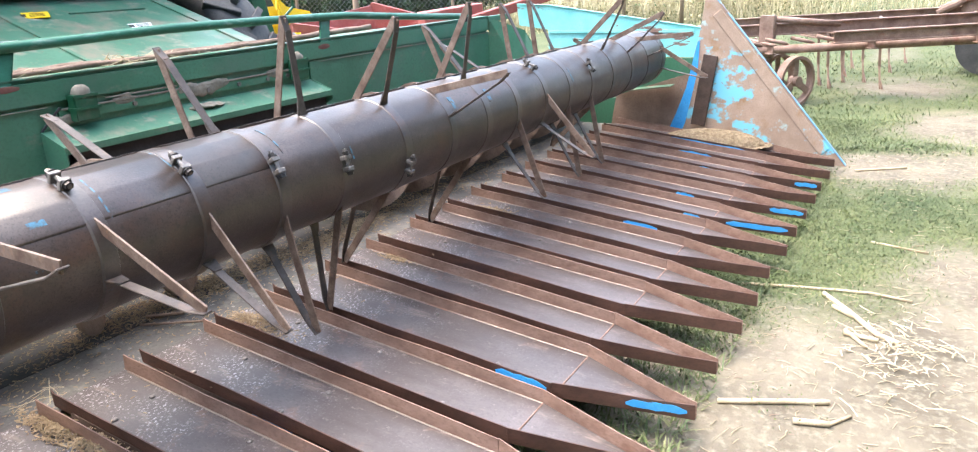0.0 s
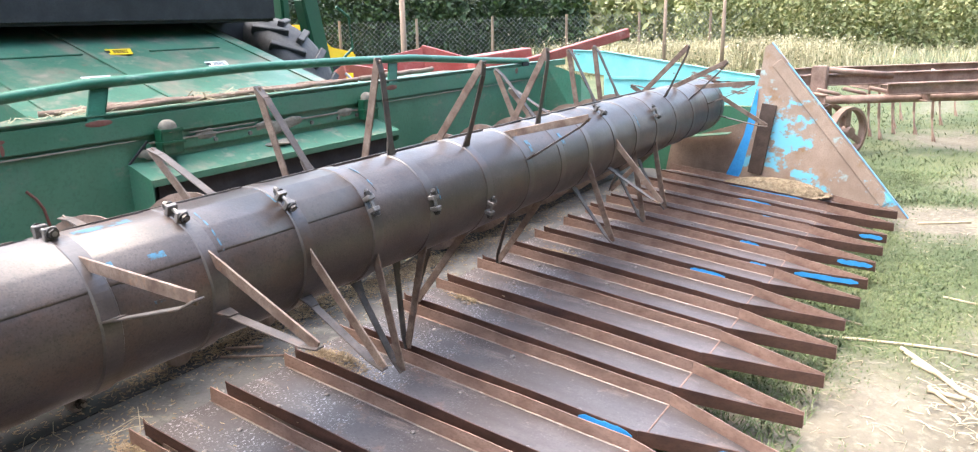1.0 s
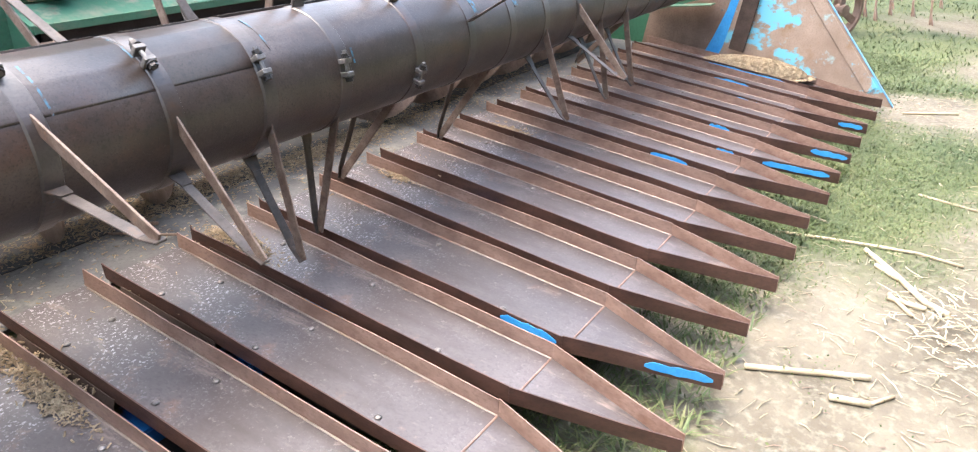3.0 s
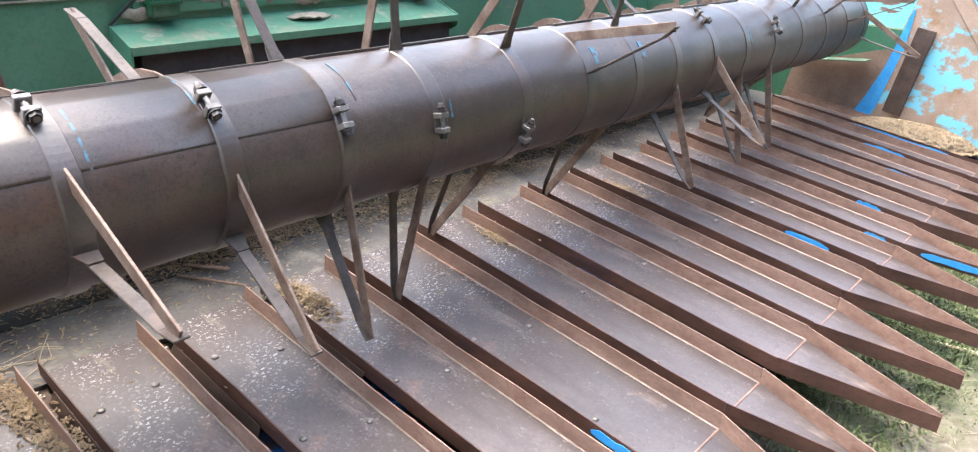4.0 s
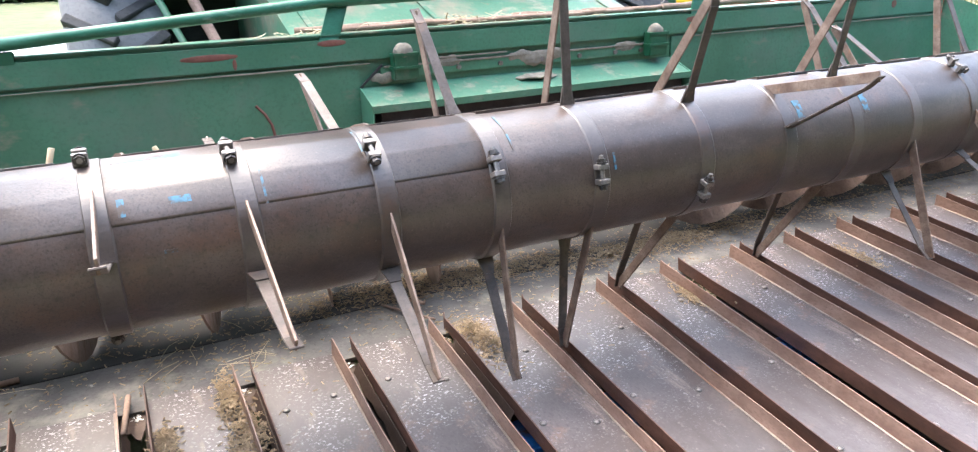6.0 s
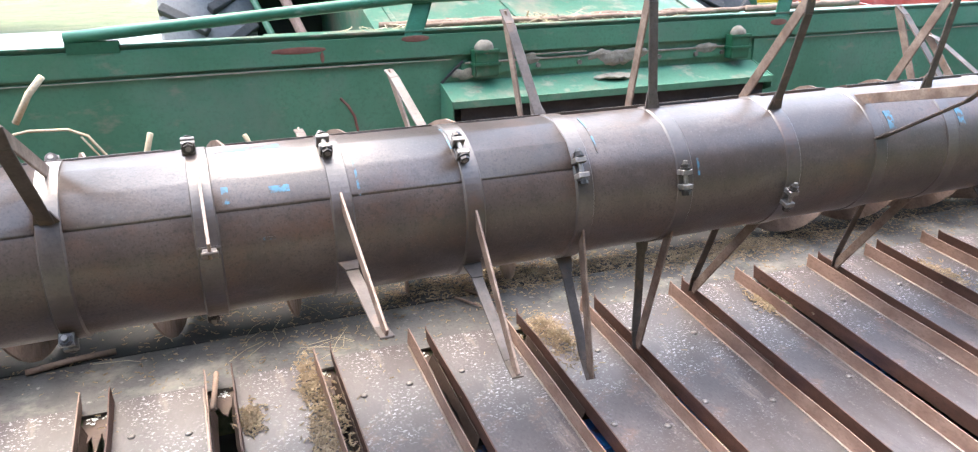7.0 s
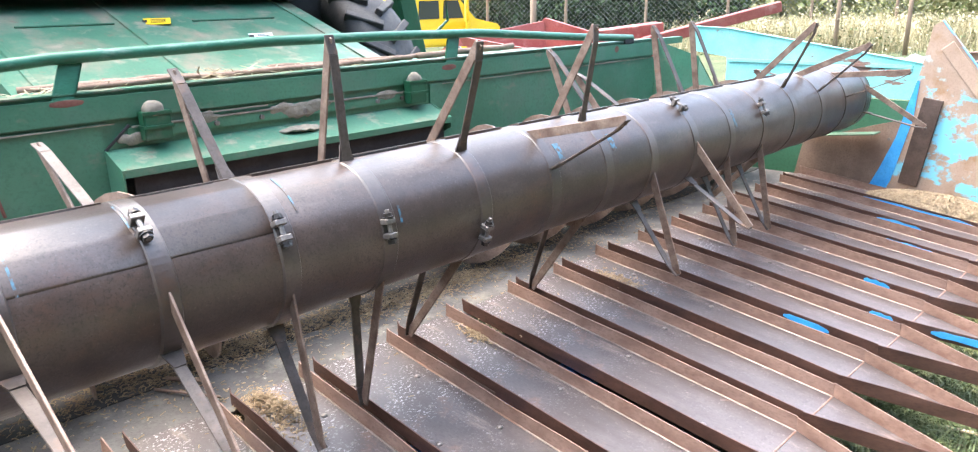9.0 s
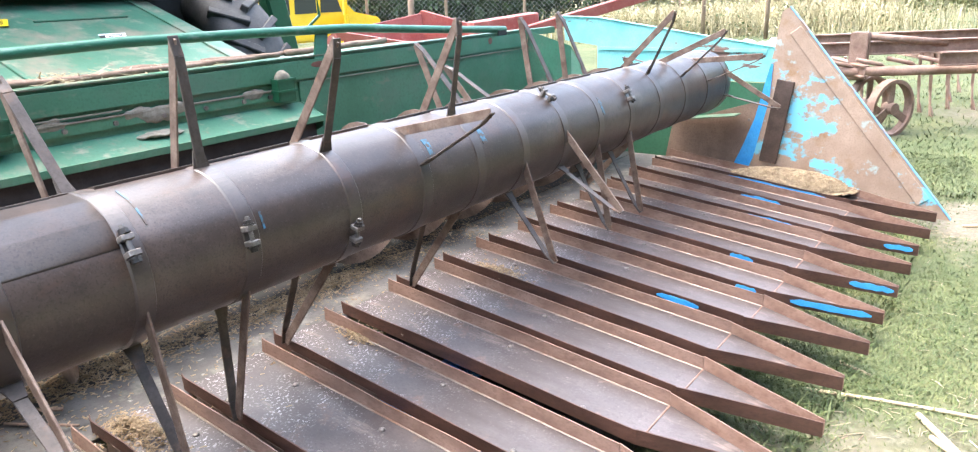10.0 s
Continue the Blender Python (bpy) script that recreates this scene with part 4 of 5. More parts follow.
scatter("chaff_litter", "seed chaff scattered on the trough floor", "chaff", M_CHAFF, 9500,
        heap_place([(-0.35, 0.42, 0.25, 0.07, 0.03), (0.1, 0.36, 0.25, 0.06, 0.035), (0.6, 0.3, 0.2, 0.05, 0.03), (0.9, 0.3, 0.15, 0.05, 0.03), (1.3, 0.3, 0.35, 0.08, 0.02), (-0.2, 0.4, 0.4, 0.06, 0.02), (-1.0, 0.75, 0.5, 0.14, 0.012), (2.2, 0.3, 0.6, 0.12, 0.015), (0.3, 0.3, 0.8, 0.25, 0.004), (-1.3, 0.4, 0.6, 0.25, 0.003)], DZ), (0.006, 0.022), (0.0012, 0.003), 22, 0.3)


def pan_heap(spots):
    def go(rnd):
        x, y, sx, sy, h = spots[rnd.randrange(len(spots))]
        gx, gy = rnd.gauss(0, 0.7), rnd.gauss(0, 0.7)
        return (x + gx * sx, y + gy * sy, pan_z(y + gy * sy) + 0.004 + h * max(0, 1 - gx * gx - gy * gy) * rnd.random())
    return go


scatter("chaff_heap", "heap of brown seed chaff on the lifter pans", "chaff", M_CHAFF, 3600,
        pan_heap([(-0.27, -0.17, 0.05, 0.12, 0.045), (-0.29, -0.08, 0.05, 0.08, 0.03), (-1.135, -0.12, 0.03, 0.12, 0.02), (-1.33, -0.225, 0.025, 0.045, 0.018), (-1.145, -0.42, 0.025, 0.12, 0.012), (1.48, -0.25, 0.06, 0.1, 0.012), (-1.1, -0.3, 0.04, 0.12, 0.01), (0.62, -0.2, 0.04, 0.06, 0.004)]), (0.006, 0.02), (0.0015, 0.0035), 23, 0.5)
MOUND = (4.08, -0.86, 0.285, 0.2, 0.42, 0.1)


def mound_place(rnd):
    """A point on the upper side of the mound."""
    while True:
        u, w = rnd.uniform(-1.15, 1.15), rnd.uniform(-1.15, 1.15)
        if u * u + w * w < 1.3:
            h = math.sqrt(max(0.0, 1 - u * u - w * w))
            return (min(4.17, MOUND[0] + u * MOUND[3]), MOUND[1] + w * MOUND[4], MOUND[2] + h * MOUND[5] + 0.006 * rnd.random())


scatter("chaff_heap", "mound of pale seed chaff against the end shield", "chaff", M_CHAFF, 9000, mound_place, (0.008, 0.025), (0.002, 0.005), 24, 0.5)
bm = B()
bmesh.ops.create_icosphere(bm, subdivisions=4, radius=1, matrix=Matrix.Translation(MOUND[:3]) @ Matrix.Diagonal((*MOUND[3:], 1)))
for v in bm.verts:
    v.co.z += 0.015 * noise.noise(v.co * 9)
    v.co.x = min(v.co.x, 4.175)
tagged(part("grain_mound", bm, M_CHAFF, smooth=True), "mound of mixed seed and chaff beside the end shield", "grain mound")

# ---- yard: grass, litter on the ground ----
def grass(name, label, n, area, height, seed, m, width=0.004, dens=True, bend=(0.7, 2.2)):
    rnd = random.Random(seed)
    v, f = [], []
    made = 0
    while made < n:
        x, y = area(rnd)
        made += 1
        if dens and rnd.random() < bare(x, y) * 1.5 + 0.08 * rnd.random():
            continue
        z = rise(x, y) - 0.004
        a, h = rnd.uniform(0, math.tau), rnd.uniform(*height)
        w = width * rnd.uniform(0.7, 1.6)
        lay = rnd.uniform(*bend)
        lx, ly = math.cos(a) * h * lay, math.sin(a) * h * lay
        sx, sy = -math.sin(a) * w, math.cos(a) * w
        i = len(v)
        v += [(x - sx, y - sy, z), (x + sx, y + sy, z), (x + lx * 0.45 + sx * 0.8, y + ly * 0.45 + sy * 0.8, z + h * 0.65), (x + lx * 0.45 - sx * 0.8, y + ly * 0.45 - sy * 0.8, z + h * 0.65), (x + lx, y + ly, z + h)]
        f += [(i, i + 1, i + 2, i + 3), (i + 3, i + 2, i + 4)]
    me = bpy.data.meshes.new(name)
    me.from_pydata(v, [], f)
    me.materials.append(m)
    return tagged(new(name, me), label, "grass", kind="stuff")


grass("grass", "short green and drying yard grass", 260000, lambda r: (r.uniform(-0.8, 6.5), -1.15 - 2.9 * r.random() ** 1.3), (0.008, 0.034), 31, M_GRASS, 0.0016)
grass("grass", "short green and drying yard grass", 130000, lambda r: (5 + 22 * r.random() ** 1.6, r.uniform(-8, 3)), (0.015, 0.06), 32, M_GRASS, 0.0035)
grass("grass", "short grass below the lifter pans", 14000, lambda r: (r.uniform(-1.5, 4.2), r.uniform(-1.8, -0.85)), (0.02, 0.06), 33, M_GRASS, 0.003, False)
scatter("twig_litter", "short dry twigs and stems on bare soil", "litter", M_WOODY, 900,
        lambda r: (lambda x, y: (x, y, rise(x, y) + 0.003) if r.random() < bare(x, y) else None)(r.uniform(-0.8, 5.5), -1.5 - 2.6 * r.random()), (0.01, 0.05), (0.001, 0.0022), 37, 0.15)
scatter("dry_litter", "dry straw litter on the dusty ground", "litter", M_STRAW, 2600,
        lambda r: (lambda x, y: (x, y, rise(x, y) + 0.004) if r.random() < bare(x, y) + 0.12 else None)(r.uniform(-0.8, 5.5), -1.5 - 2.6 * r.random()), (0.02, 0.09), (0.001, 0.003), 34, 0.15)
for pts, r in ((((1.64, -1.66), (1.7, -1.9), (1.74, -2.1), (1.76, -2.27), (1.72, -2.45)), 0.008), (((1.66, -2.06), (1.48, -2.19), (1.26, -2.33), (1.2, -2.42)), 0.013), (((0.42, -1.84), (0.48, -1.99), (0.53, -2.1), (0.58, -2.22)), 0.011), (((1.52, -2.12), (1.42, -2.22)), 0.011),
               (((1.22, -2.2), (1.2, -2.34)), 0.011), (((1.26, -2.2), (1.12, -2.3)), 0.009), (((0.39, -2.12), (0.42, -2.24)), 0.012), (((0.43, -2.24), (0.52, -2.3)), 0.007), (((1.95, -1.72), (1.9, -1.85)), 0.006), (((4.3, -1.95), (4.5, -2.3)), 0.01), (((2.6, -2.2), (2.5, -2.5)), 0.007)):
    crv = [(x, y, rise(x, y) + r) for x, y in pts]
    tagged(part("dry_stalk", pipe(B(), crv, r, 7), M_STALK, smooth=True), "pale dry stalk lying on the grass", "stalk", "stalks on the ground")
scatter("peel_litter", "pale dry peelings heaped on the dusty ground", "litter", M_STRAW, 130, lambda r: (1.12 + r.gauss(0, 0.2), -2.42 + r.gauss(0, 0.11), GROUND + 0.02 * r.random() + 0.012), (0.02, 0.11), (0.0012, 0.0035), 35, 0.2)

# plant remains hanging on the header and lying in the trough
for pts, r in ((((-2.1, 0.97, 1.04), (-1.955, 0.97, 1.068), (-1.822, 0.97, 1.062), (-1.757, 0.97, 1.031), (-1.7, 0.97, 0.94), (-1.66, 0.97, 0.9)), 0.006), (((-1.78, 0.97, 1.03), (-1.72, 0.98, 0.93), (-1.69, 0.98, 0.86)), 0.004),
               (((-1.99, 0.97, 1.1), (-1.928, 0.97, 1.204), (-1.872, 0.97, 1.268)), 0.013), (((-1.575, 0.97, 0.86), (-1.561, 0.97, 0.936), (-1.534, 0.97, 1.021)), 0.012), (((-1.13, 0.95, 0.86), (-1.158, 0.97, 0.93), (-1.179, 0.97, 0.98)), 0.011),
               (((-1.995, 0.302, 0.397), (-1.86, 0.33, 0.401), (-1.725, 0.348, 0.397)), 0.011), (((-0.44, 0.34, 0.4), (-0.36, 0.2, 0.41)), 0.007), (((-1.41, 0.03, 0.41), (-1.43, -0.2, 0.42)), 0.009), (((-0.5, 0.3, 0.395), (-0.38, 0.05, 0.41)), 0.005)):
    tagged(part("dry_stalk", pipe(B(), pts, r, 7), M_WOODY if pts[0][2] < 0.5 else M_STALK, smooth=True), "dry plant stalk caught on the header", "stalk", "stalks on the header")
scatter("straw_wisps", "thin straw wisps on the trough floor", "straw", M_STRAW, 26, heap_place([(-1.0, 0.12, 0.07, 0.03, 0.01), (1.3, 0.35, 0.05, 0.04, 0.05), (-1.6, 0.3, 0.3, 0.1, 0.01)], DZ), (0.06, 0.2), (0.001, 0.002), 36, 0.3, curl=0.5)
# paint-flecked grey edge and ragged flaps in the gaps between the pans
for i in range(-7, 6):
    xa, xb = sum(PANS[i - 1]) + 0.006, PANS[i][0] - 0.006
    rr = random.Random(i + 90)
    ragged = [(xa + (xb - xa) * k / 6, -0.1 - 0.06 * rr.random() * (1 + (k % 2))) for k in range(6, -1, -1)]
    bm = prism(B(), [(xa, 0.0, 0.366), (xb, 0.0, 0.366)] + [(x, y, 0.366 + 0.1 * y) for x, y in ragged], (0, 0, 0.005))
    tagged(part("torn_sheet_edge", bm, M_DARKBAR), "torn edge of dark sheet between two pans", "sheet edge", "sheet edges between the pans")
    bm = B()
    for k in range(26):
        cx, cy = rr.uniform(xa + 0.004, xb - 0.004), -0.004 - 0.06 * rr.random() ** 1.3
        bmesh.ops.create_circle(bm, cap_ends=True, segments=6, radius=rr.uniform(0.004, 0.009), matrix=Matrix.Translation((cx, cy, 0.3725 + 0.1 * cy + 0.0003 * k)) @ Matrix.Rotation(rr.uniform(0, 3), 4, "Z") @ Matrix.Diagonal((1, 0.55, 1, 1)))
    tagged(part("paint_flecks", bm, M_WHITE), "white paint flecks on the dark sheet edge", "paint flecks", "flecks between the pans", "stuff")
    for x, lean in ((xa, 1), (xb, -1)):
        if i > 1:
            continue
        n = 9
        top = [(x + lean * 0.002, -0.1 - 0.055 * k, pan_z(-0.1 - 0.055 * k) + 0.012) for k in range(n)]
        low = [(x + lean * (0.008 + 0.014 * rr.random()), y + rr.uniform(-0.012, 0.012), z - 0.03 - 0.03 * rr.random()) for _, y, z in top[::-1]]
        tagged(part("ragged_flap", prism(B(), top + low, (lean * 0.002, 0, 0)), M_DARKBAR), "ragged dark rubber flap along a gap between pans", "flap", "flaps between the pans")


# ---- far things ----
def ib(bm, a, b, h=0.12, w=0.08):
    """A rolled steel channel."""
    for off, hh, ww in ((h / 2, 0.014, w), (-h / 2, 0.014, w)):
        strip(bm, Vector(a) + Vector((0, 0, off)), Vector(b) + Vector((0, 0, off)), (0, 1, 0), ww, hh)
    strip(bm, a, b, (0, 0, 1), h, 0.012)
    return bm


cult = thing("old_cultivator", "rusty brown trailed cultivator standing in the grass", "cultivator")
def cp(u, v, z):
    return (6.85 + 0.55 * u + 0.83 * v, -0.3 - 0.83 * u + 0.55 * v, z)


part("long_beam", ib(B(), cp(0.1, 0.3, 0.93), cp(6.5, 0.3, 0.95)), M_CULT, cult)
part("long_beam", ib(B(), cp(1.2, -0.1, 0.84), cp(6.5, -0.1, 0.86)), M_CULT, cult)
part("long_beam", ib(B(), cp(0.3, 1.6, 0.92), cp(6.5, 1.6, 0.94), 0.12), M_CULT, cult)
for u in (0.5, 1.7, 3.0, 4.2, 5.4):
    part("cross_beam", ib(B(), cp(u, -0.1, 0.74), cp(u + 0.1, 2.6, 0.76), 0.1), M_CULT, cult)
    part("brace", strip(B(), cp(u + 0.3, 0.3, 0.95), cp(u + 1.0, 1.6, 0.9), (0, 0, 1), 0.06, 0.03), M_CULT, cult)
part("axle_tube", rod(B(), cp(0.0, 0.1, 0.72), cp(4.2, 0.1, 0.7), 0.05), M_CULT, cult, smooth=True)
part("mast", box(B(), (7.3, -0.72, 0.62), (7.45, -0.55, 1.1), 0.01), M_CULT, cult)
part("ram", rod(B(), (7.4, -0.65, 1.06), (7.9, -1.35, 0.96), 0.035), M_CULT, cult, smooth=True)
crnd = random.Random(3)
for x, y in ((8.3, -0.5), (8.65, -1.15), (8.9, -1.0), (9.25, -1.25), (9.35, -1.5), (9.9, -1.2), (10.4, -1.75), (8.7, -1.75), (10.9, -1.2), (11.5, -1.9), (7.9, -0.4)):
    bm = B()
    strip(bm, (x, y, 0.8), (x + 0.05, y - 0.02, 0.35), (1, 0, 0), 0.05, 0.03)
    strip(bm, (x + 0.05, y - 0.02, 0.36), (x - 0.03, y - 0.06, 0.06), (1, 0, 0), 0.06, 0.02)
    tn = part("shank", bm, M_CULT, cult, "rusty cultivator shank")
    part("share", strip(B(), (x - 0.01, y - 0.05, 0.2), (x - 0.06, y - 0.1, 0.05), (1, 0, 0), 0.1, 0.012), M_CULT, tn)
for k in range(6):
    x, y = 7.0 + 0.2 * k, -0.4 - 0.25 * k
    part("tube_link", pipe(B(), [(x, y, 0.84), (x + 0.15, y - 0.2, 0.78), (x + 0.35, y - 0.3, 0.66)], 0.022, 8), M_CULT, cult, smooth=True)


def spoked_wheel(cx, cy, cz, r):
    bm = B()
    n = 40
    prof = [(r, -0.045), (r, 0.045), (r - 0.035, 0.045), (r - 0.02, 0), (r - 0.035, -0.045)]
    ring = []
    for k in range(n):
        a = math.tau * k / n
        ring.append([bm.verts.new((cx + p * math.cos(a) * 0.86 + q * 0.5, cy - p * math.cos(a) * 0.5 + q * 0.86, cz + p * math.sin(a))) for p, q in prof])
    for k in range(n):
        u, v = ring[k], ring[(k + 1) % n]
        for j in range(5):
            bm.faces.new((u[j], u[(j + 1) % 5], v[(j + 1) % 5], v[j]))
    w = part("gauge_wheel", bm, M_CULT, cult, "rusty three-spoked gauge wheel")
    for k in range(3):
        a = math.tau * k / 3 + math.pi / 2
        part("spoke", strip(B(), (cx, cy, cz), (cx + (r - 0.02) * math.cos(a) * 0.86, cy - (r - 0.02) * math.cos(a) * 0.5, cz + (r - 0.02) * math.sin(a)), (math.cos(a + 1.57) * 0.86, -0.5 * math.cos(a + 1.57), math.sin(a + 1.57)), 0.075, 0.015), M_CULT, w)
    part("hub", rod(B(), (cx - 0.03, cy - 0.05, cz), (cx + 0.03, cy + 0.05, cz), 0.06, 14), M_CULT, w)


spoked_wheel(7.25, -1.0, 0.36, 0.29)
spoked_wheel(7.5, -0.75, 0.36, 0.29)

# red implement behind the header
red = thing("red_farm_implement", "faded red sheet-metal farm implement standing on the grass", "farm implement")
part("hopper_side", prism(B(), [(5.6, 6.4, 0.6), (5.6, 5.2, 1.22), (5.9, 3.6, 1.0), (5.9, 3.2, 0.5), (5.6, 6.2, 0.3)], (0.05, 0, 0)), M_RED, red)
part("hopper_side", prism(B(), [(6.6, 5.6, 0.5), (6.6, 4.6, 1.42), (6.9, 3.0, 1.0), (6.9, 2.4, 0.4)], (0.05, 0, 0)), M_RED, red)
part("hopper_back", prism(B(), [(5.6, 5.2, 1.2), (6.6, 4.6, 1.38), (6.6, 4.55, 0.9), (5.6, 5.1, 0.9)], (0, 0.03, 0)), M_RED, red)
part("hopper_floor", prism(B(), [(5.6, 5.9, 0.75), (6.9, 5.2, 0.75), (6.9, 2.5, 0.7), (5.9, 3.3, 0.7)], (0, 0, 0.03)), M_RED, red)
part("pointed_beam", strip(B(), (6.7, 3.1, 1.12), (8.4, 2.2, 1.5), (0, 0, 1), 0.13, 0.1, 0.01), M_RED, red)
part("pointed_beam", strip(B(), (6.5, 3.7, 1.18), (7.2, 3.2, 1.26), (0, 0, 1), 0.18, 0.3, 0.01), M_RED, red)
for y in (3.6, 4.2, 4.8):
    part("grey_lever", rod(B(), (5.55, y, 0.85), (5.45, y + 0.25, 1.1), 0.02), M_GREYPL, red)
part("yellow_plate", box(B(), (5.54, 5.0, 0.9), (5.55, 5.12, 1.1)), M_DECAL, red)
part("leg", rod(B(), (5.8, 3.6, 0.05), (5.8, 3.6, 0.7), 0.04), M_RED, red)
part("leg", rod(B(), (6.7, 5.2, 0.05), (6.7, 5.2, 0.8), 0.04), M_RED, red)
part("leg", rod(B(), (5.7, 5.6, 0.05), (5.7, 5.6, 0.6), 0.04), M_RED, red)

# yellow car
car = thing("yellow_van", "small yellow van parked on the grass by the fence", "car", at=(14.0, 15.4, GROUND))
car.rotation_euler = (0, 0, radians(-98))
bm = B()
prism(bm, [(-0.85, -2.0, 0.3), (-0.85, 2.0, 0.3), (-0.85, 2.0, 0.85), (-0.85, 1.0, 1.0), (-0.85, 0.45, 1.72), (-0.85, -1.9, 1.76), (-0.85, -2.02, 1.0)], (1.7, 0, 0))
bmesh.ops.bevel(bm, geom=list(bm.edges), offset=0.06, segments=2, affect="EDGES")
part("body", bm, M_YELLOW, car)
for y0, y1 in ((-1.7, -1.1), (-0.95, -0.25), (-0.12, 0.6)):
    part("window", prism(B(), [(0.85, y0, 1.08), (0.85, y1, 1.08), (0.85, min(y1, 0.42), 1.58), (0.85, y0 + 0.04, 1.58)], (0.012, 0, 0)), glass, car)
part("rear_window", box(B(), (-0.65, -2.03, 1.1), (0.65, -1.98, 1.6), 0.02), glass, car)
part("bumper", box(B(), (-0.87, -2.1, 0.35), (0.87, -1.9, 0.72), 0.05), M_GREYPL, car, "grey plastic bumper")
for x in (-0.8, 0.72):
    part("tail_light", box(B(), (x, -2.05, 0.95), (x + 0.1, -1.99, 1.35), 0.01), M_RED, car)
for x in (-0.87, 0.7):
    for y in (-1.3, 1.3):
        part("wheel", rod(B(), (x, y, 0.31), (x + 0.17, y, 0.31), 0.31, 24), M_BLACK, car)
part("open_door", prism(B(), [(0.9, 0.75, 0.4), (1.5, 0.2, 0.4), (1.5, 0.2, 1.0), (1.4, 0.3, 1.0), (1.0, 0.65, 1.0), (0.9, 0.75, 1.0)], (0.03, 0.03, 0)), M_YELLOW, car, "opened yellow door")
part("door_frame", pipe(B(), [(0.9, 0.75, 1.0), (1.0, 0.66, 1.65), (1.38, 0.32, 1.62), (1.5, 0.2, 1.0)], 0.03, 8), M_YELLOW, car)

# machine standing behind the cultivator
far_cart = thing("parked_machine", "dark rusty machine with a blue hood and black tyre", "machine", at=(10.6, -2.9, GROUND))
part("hood", box(B(), (-0.6, -1.6, 1.15), (0.6, 0.1, 1.6), 0.05), M_BLUE, far_cart)
part("frame", box(B(), (-0.4, -1.8, 0.55), (0.4, 0.3, 1.1), 0.03), M_CULT, far_cart)
part("tyre", rod(B(), (-0.45, -0.1, 0.42), (-0.15, -0.1, 0.42), 0.42, 28), M_TYRE, far_cart)
part("tyre", rod(B(), (-0.45, -1.5, 0.42), (-0.15, -1.5, 0.42), 0.42, 28), M_TYRE, far_cart)
part("lift_arm", rod(B(), (-0.5, 0.6, 0.85), (-0.3, -0.4, 1.35), 0.06), M_CULT, far_cart)

# fence with wire mesh
fence = thing("wire_fence", "chain-link wire fence on wooden posts", "fence")
fa, fb = Vector((12.2, 22.0, 0)), Vector((25.0, 6.0, 0))
for k in range(9):
    p = fa.lerp(fb, k / 8)
    part("post", rod(B(), (p.x, p.y, 0), (p.x + 0.03, p.y, 1.9), 0.06, 8, 0.045), M_WOOD, fence, "grey-brown wooden post")
v, f = [], []
fd, fl = (fb - fa).normalized(), (fb - fa).length
n = int(fl / 0.16)
for k in range(-12, n):
    for s in (0, 1):
        b0 = fa + fd * max(0, k * 0.16)
        p = [fa + fd * (k * 0.16 + (0 if s else 1.8)), fa + fd * (k * 0.16 + (1.8 if s else 0))]
        if k < 0:
            continue
        i = len(v)
        side = fd * 0.006
        v += [tuple(p[0] - side + Vector((0, 0, 0.05))), tuple(p[0] + side + Vector((0, 0, 0.05))), tuple(p[1] + side + Vector((0, 0, 1.85))), tuple(p[1] - side + Vector((0, 0, 1.85)))]
        f.append((i, i + 1, i + 2, i + 3))
me = bpy.data.meshes.new("wire_mesh")
me.from_pydata(v, [], f)
me.materials.append(M_WIRE)
wm = new("wire_mesh", me)
wm.parent = fence
tagged(wm, "galvanised wire mesh", kind="stuff")
for x, y in ((8.4, 6.4), (18.5, 5.3), (19.6, 4.0)):
    tagged(part("wooden_post", rod(B(), (x, y, 0), (x + 0.04, y, 2.4), 0.06, 8, 0.045), M_WOOD, smooth=True), "weathered wooden post standing in the grass", "post", "posts in the yard")


def leaves(name, label, cat, m, n, place, size, seed, kind="stuff"):
    rnd = random.Random(seed)
    v, f = [], []
    for _ in range(n):
        p = Vector(place(rnd))
        q = Euler((rnd.uniform(-1.2, 1.2), rnd.uniform(-1.2, 1.2), rnd.uniform(0, math.tau))).to_quaternion()
        s = rnd.uniform(*size)
        i = len(v)
        for c in ((-0.5, 0, 0), (0, -0.3, 0.06), (0.5, 0, 0), (0, 0.3, 0.06)):
            v.append(tuple(p + q @ (Vector(c) * s)))
        f.append((i, i + 1, i + 2, i + 3))
    me = bpy.data.meshes.new(name)
    me.from_pydata(v, [], f)
    me.materials.append(m)
    return tagged(new(name, me), label, cat, kind=kind)


def hedge_place(a, b, depth, h, lump):
    a, b = Vector(a), Vector(b)
    nrm = Vector((-(b - a).y, (b - a).x, 0)).normalized()

    def go(rnd):
        t = rnd.random()
        p = a.lerp(b, t)
        top = h * (0.7 + 0.35 * noise.noise((t * lump, h, 0)))
        dd = rnd.random()
        return p - nrm * (depth * dd * -1) + Vector((0, 0, top * rnd.random() * (0.55 + 0.45 * math.sin(math.pi * min(1, dd + 0.35)))))
    return go


leaves("bushes", "dense dark green bushes behind the wire fence", "bushes", M_LEAF, 42000, hedge_place((14.0, 24.5, 0), (25.0, 10.6, 0), 2.5, 5.0, 14), (0.12, 0.3), 41)
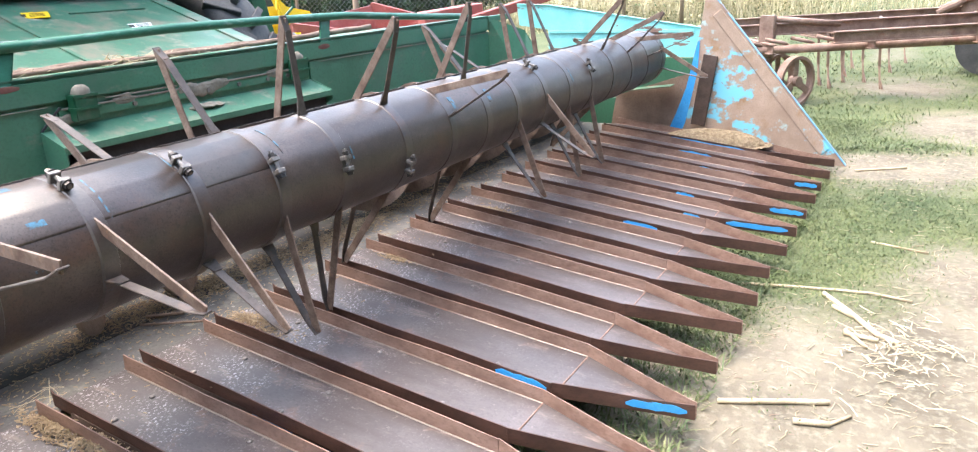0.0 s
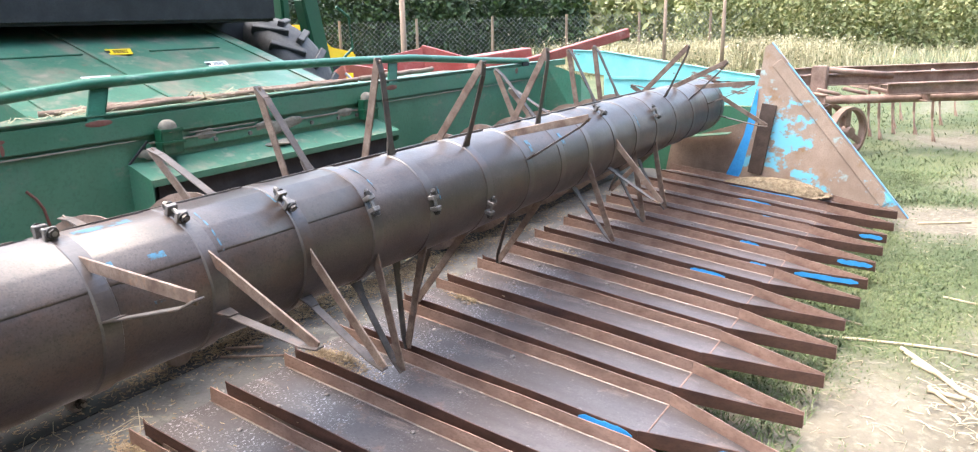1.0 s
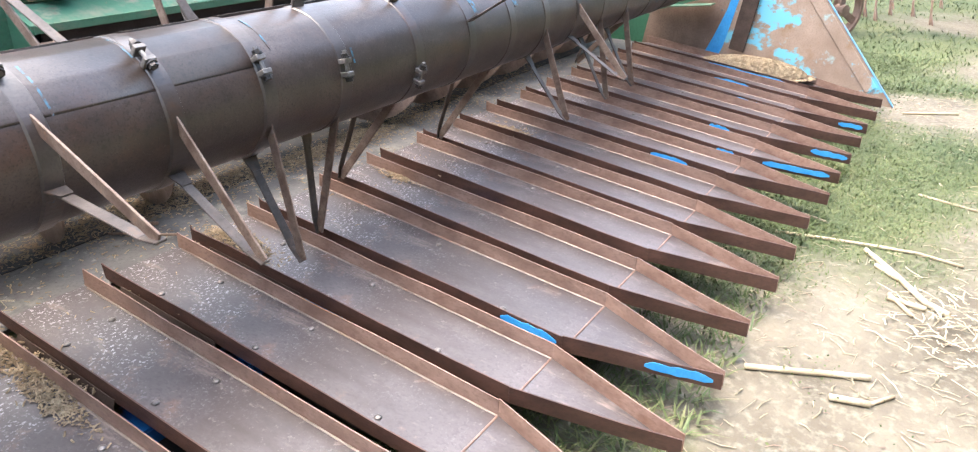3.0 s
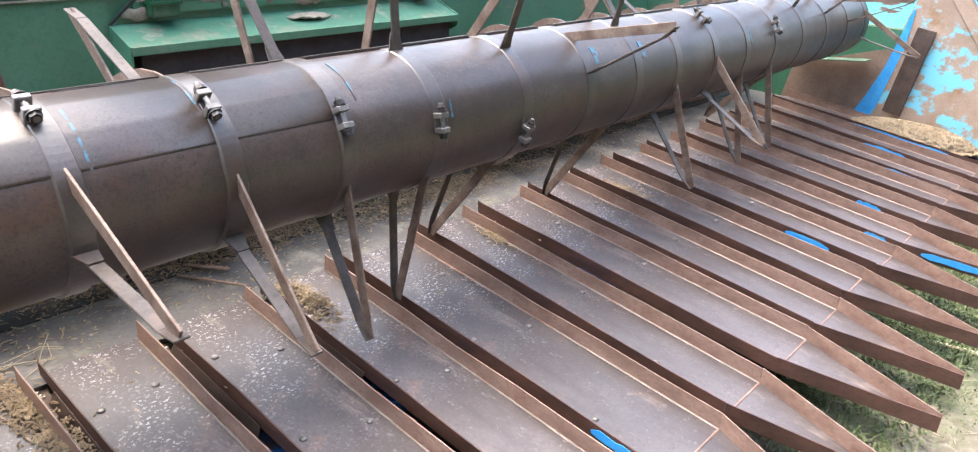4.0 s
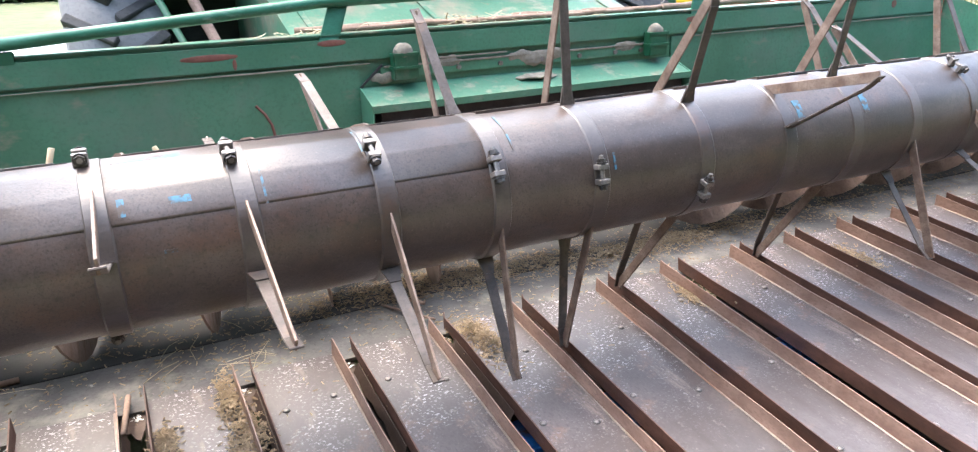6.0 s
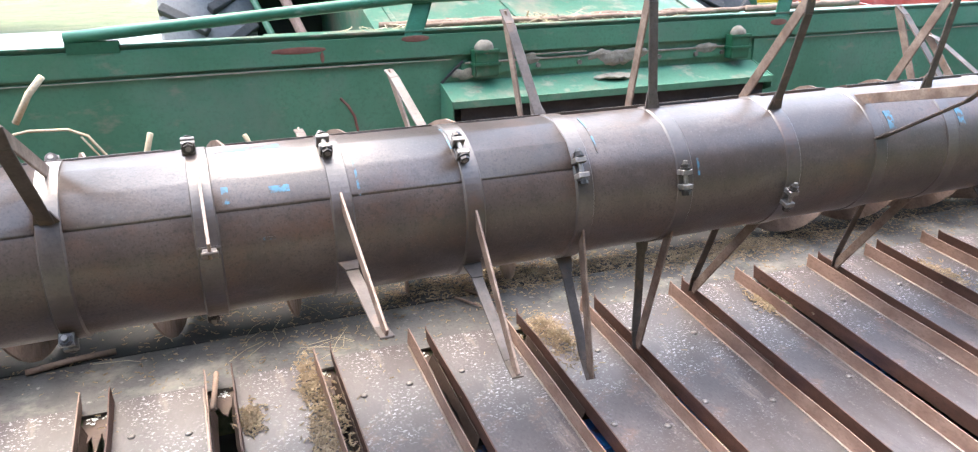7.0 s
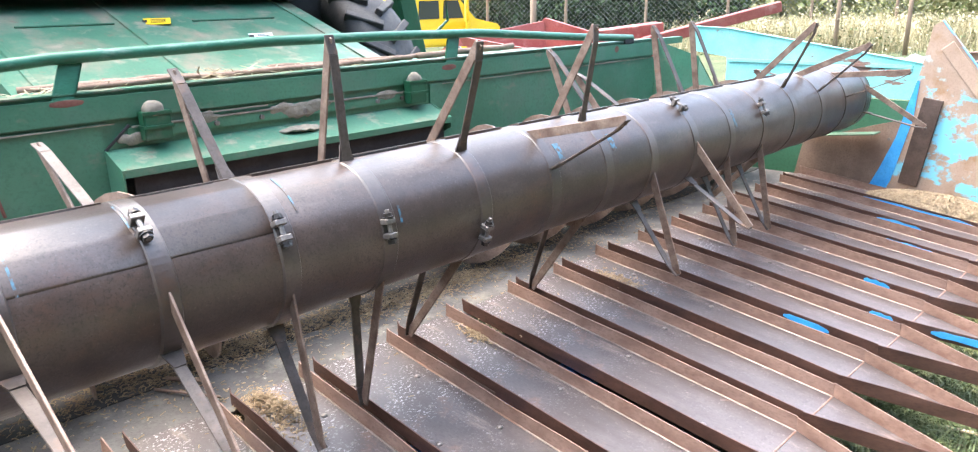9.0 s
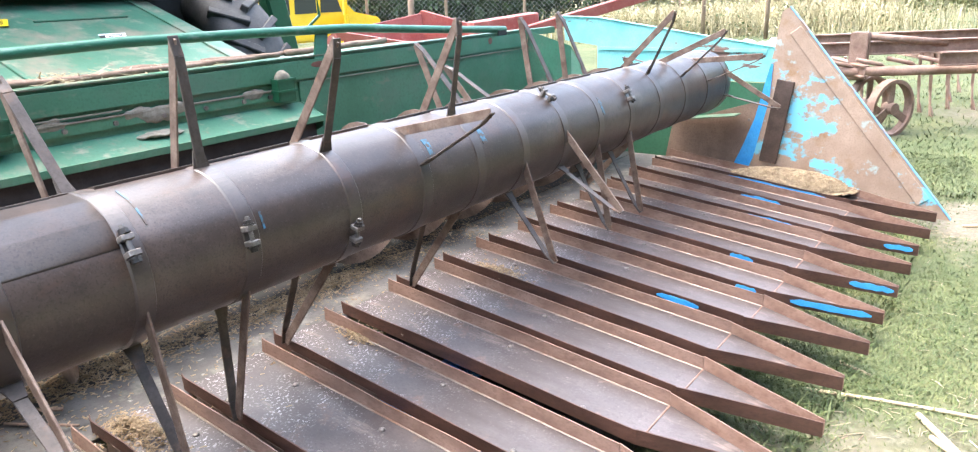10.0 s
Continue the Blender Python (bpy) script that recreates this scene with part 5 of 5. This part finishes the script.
leaves("bushes", "dense dark green bushes far behind the yard", "bushes", M_LEAF, 16000, hedge_place((-40, 60, 0), (20, 50, 0), 6, 8.0, 14), (0.5, 1.1), 42)
# dark slab added behind the leaves as the shade deep in the bushes
tagged(part("bush_core", prism(B(), [(15.5, 26.5, 0), (26.8, 12.4, 0), (26.8, 12.4, 3.2), (15.5, 26.5, 3.2)], (0.6, 0.6, 0)), M_SHADELEAF), "dark slab standing for the shade inside the bushes", "bushes", kind="structure")
rw = random.Random(9)


def weed_place(r):
    t = r.random()
    return (19.5 + 5 * t + r.gauss(0, 1.0), 9.0 - 6.5 * t + r.gauss(0, 1.0))


grass("dry_weeds", "tall dry straw-coloured weeds", 16000, weed_place, (0.2, 1.0), 43, M_DRYWEED, 0.006, False, (0.1, 0.6))
grass("dry_weeds", "tall dry straw-coloured weeds", 9000, lambda r: (r.uniform(18, 40), r.uniform(-14, 3)), (0.1, 0.45), 44, M_DRYWEED, 0.006, False, (0.1, 0.7))
leaves("bushes", "yellowing low bushes at the far edge of the yard", "bushes", M_FARBUSH, 26000, hedge_place((29.0, 8.5, 0), (40.0, -14.0, 0), 2.4, 6.0, 11), (0.1, 0.28), 52)
leaves("bushes", "green trees far behind the yard", "bushes", M_FARBUSH, 14000, hedge_place((38.0, 22.0, 0), (54.0, -20.0, 0), 6.5, 6.0, 13), (0.35, 0.8), 53)
leaves("weed_heads", "pale dry seed heads and leaves of the weeds", "weeds", M_DRYWEED, 15000, lambda r: (lambda p, h: (p[0], p[1], GROUND + h))(weed_place(r), abs(r.gauss(0, 0.45))), (0.03, 0.1), 48)
leaves("weed_heads", "low green leaves among the dry weeds", "weeds", M_GRASS, 9000, lambda r: (lambda p, h: (p[0], p[1], GROUND + h))(weed_place(r), abs(r.gauss(0, 0.3))), (0.05, 0.12), 49)
for k in range(150):
    t = rw.random()
    x, y, s = 15.5 + 4.0 * t + rw.gauss(0, 0.4), 4.2 - 4.2 * t + rw.gauss(0, 0.5), rw.uniform(0.07, 0.17)
    bm = B()
    bmesh.ops.create_icosphere(bm, subdivisions=2, radius=s)
    for v_ in bm.verts:
        v_.co *= 1 + 0.35 * noise.noise(v_.co * 3 / s * 0.4 + Vector((k, 0, 0)))
    ob = tagged(part("stone", bm, M_STONE), "pale grey rubble stone heaped in the weeds", "stone", "rubble heap")
    ob.location = (x, y, GROUND + s * 0.35)

# far left: road and field strip, a tree trunk
tagged(part("road", box(B(), (-60, 14, 0.0), (6, 19, 0.1)), M_STONE), "pale grey concrete road beyond the combine", "road", kind="structure")
tree = thing("roadside_tree", "roadside tree with a brown trunk and leafy crown", "tree", at=(-7.0, 20.5, 0))
part("trunk", rod(B(), (0, 0, 0), (0.2, 0, 4), 0.35, 12, 0.22), M_WOOD, tree, smooth=True)
crown = leaves("crown", "", "", M_LEAF, 5000, lambda r: (r.gauss(0, 1.4), r.gauss(0, 1.4), 4.5 + r.gauss(0, 1.1)), (0.15, 0.35), 45, "")
crown.parent = tree
low = leaves("low_shoots", "", "", M_LEAF, 900, lambda r: (r.gauss(0, 0.5), r.gauss(0, 0.5), 1.6 + r.gauss(0, 0.5)), (0.1, 0.2), 46, "")
low.parent = tree

# low leafy weeds along the pan tips and in the grass


def weed_leaf_place(r):
    while True:
        x, y = r.uniform(0.0, 6.0), -1.25 - abs(r.gauss(0, 0.5))
        if noise.noise((x * 2.1, y * 2.1, 5.0)) > 0.02 and r.random() > bare(x, y) * 1.1:
            return (x, y, rise(x, y) + 0.045 * r.random())


leaves("weed_leaves", "low leafy green weeds in the yard grass", "weeds", M_GRASS, 14000, weed_leaf_place, (0.006, 0.016), 54)

# unseen trees added behind the camera: they block sky and darken the drum's front
leaves("tree_row", "unseen tree row added to darken the drum's reflections", "trees", M_SHADELEAF, 30000, hedge_place((-22, -8.0, 0), (16, -9.0, 0), -3.0, 14.0, 7), (0.5, 1.0), 47)
tagged(part("tree_row_core", box(B(), (-20, -11.4, 0), (13, -10.6, 9.5)), M_SHADELEAF), "solid dark core of the added tree row, blocking sky light", "trees", kind="structure")
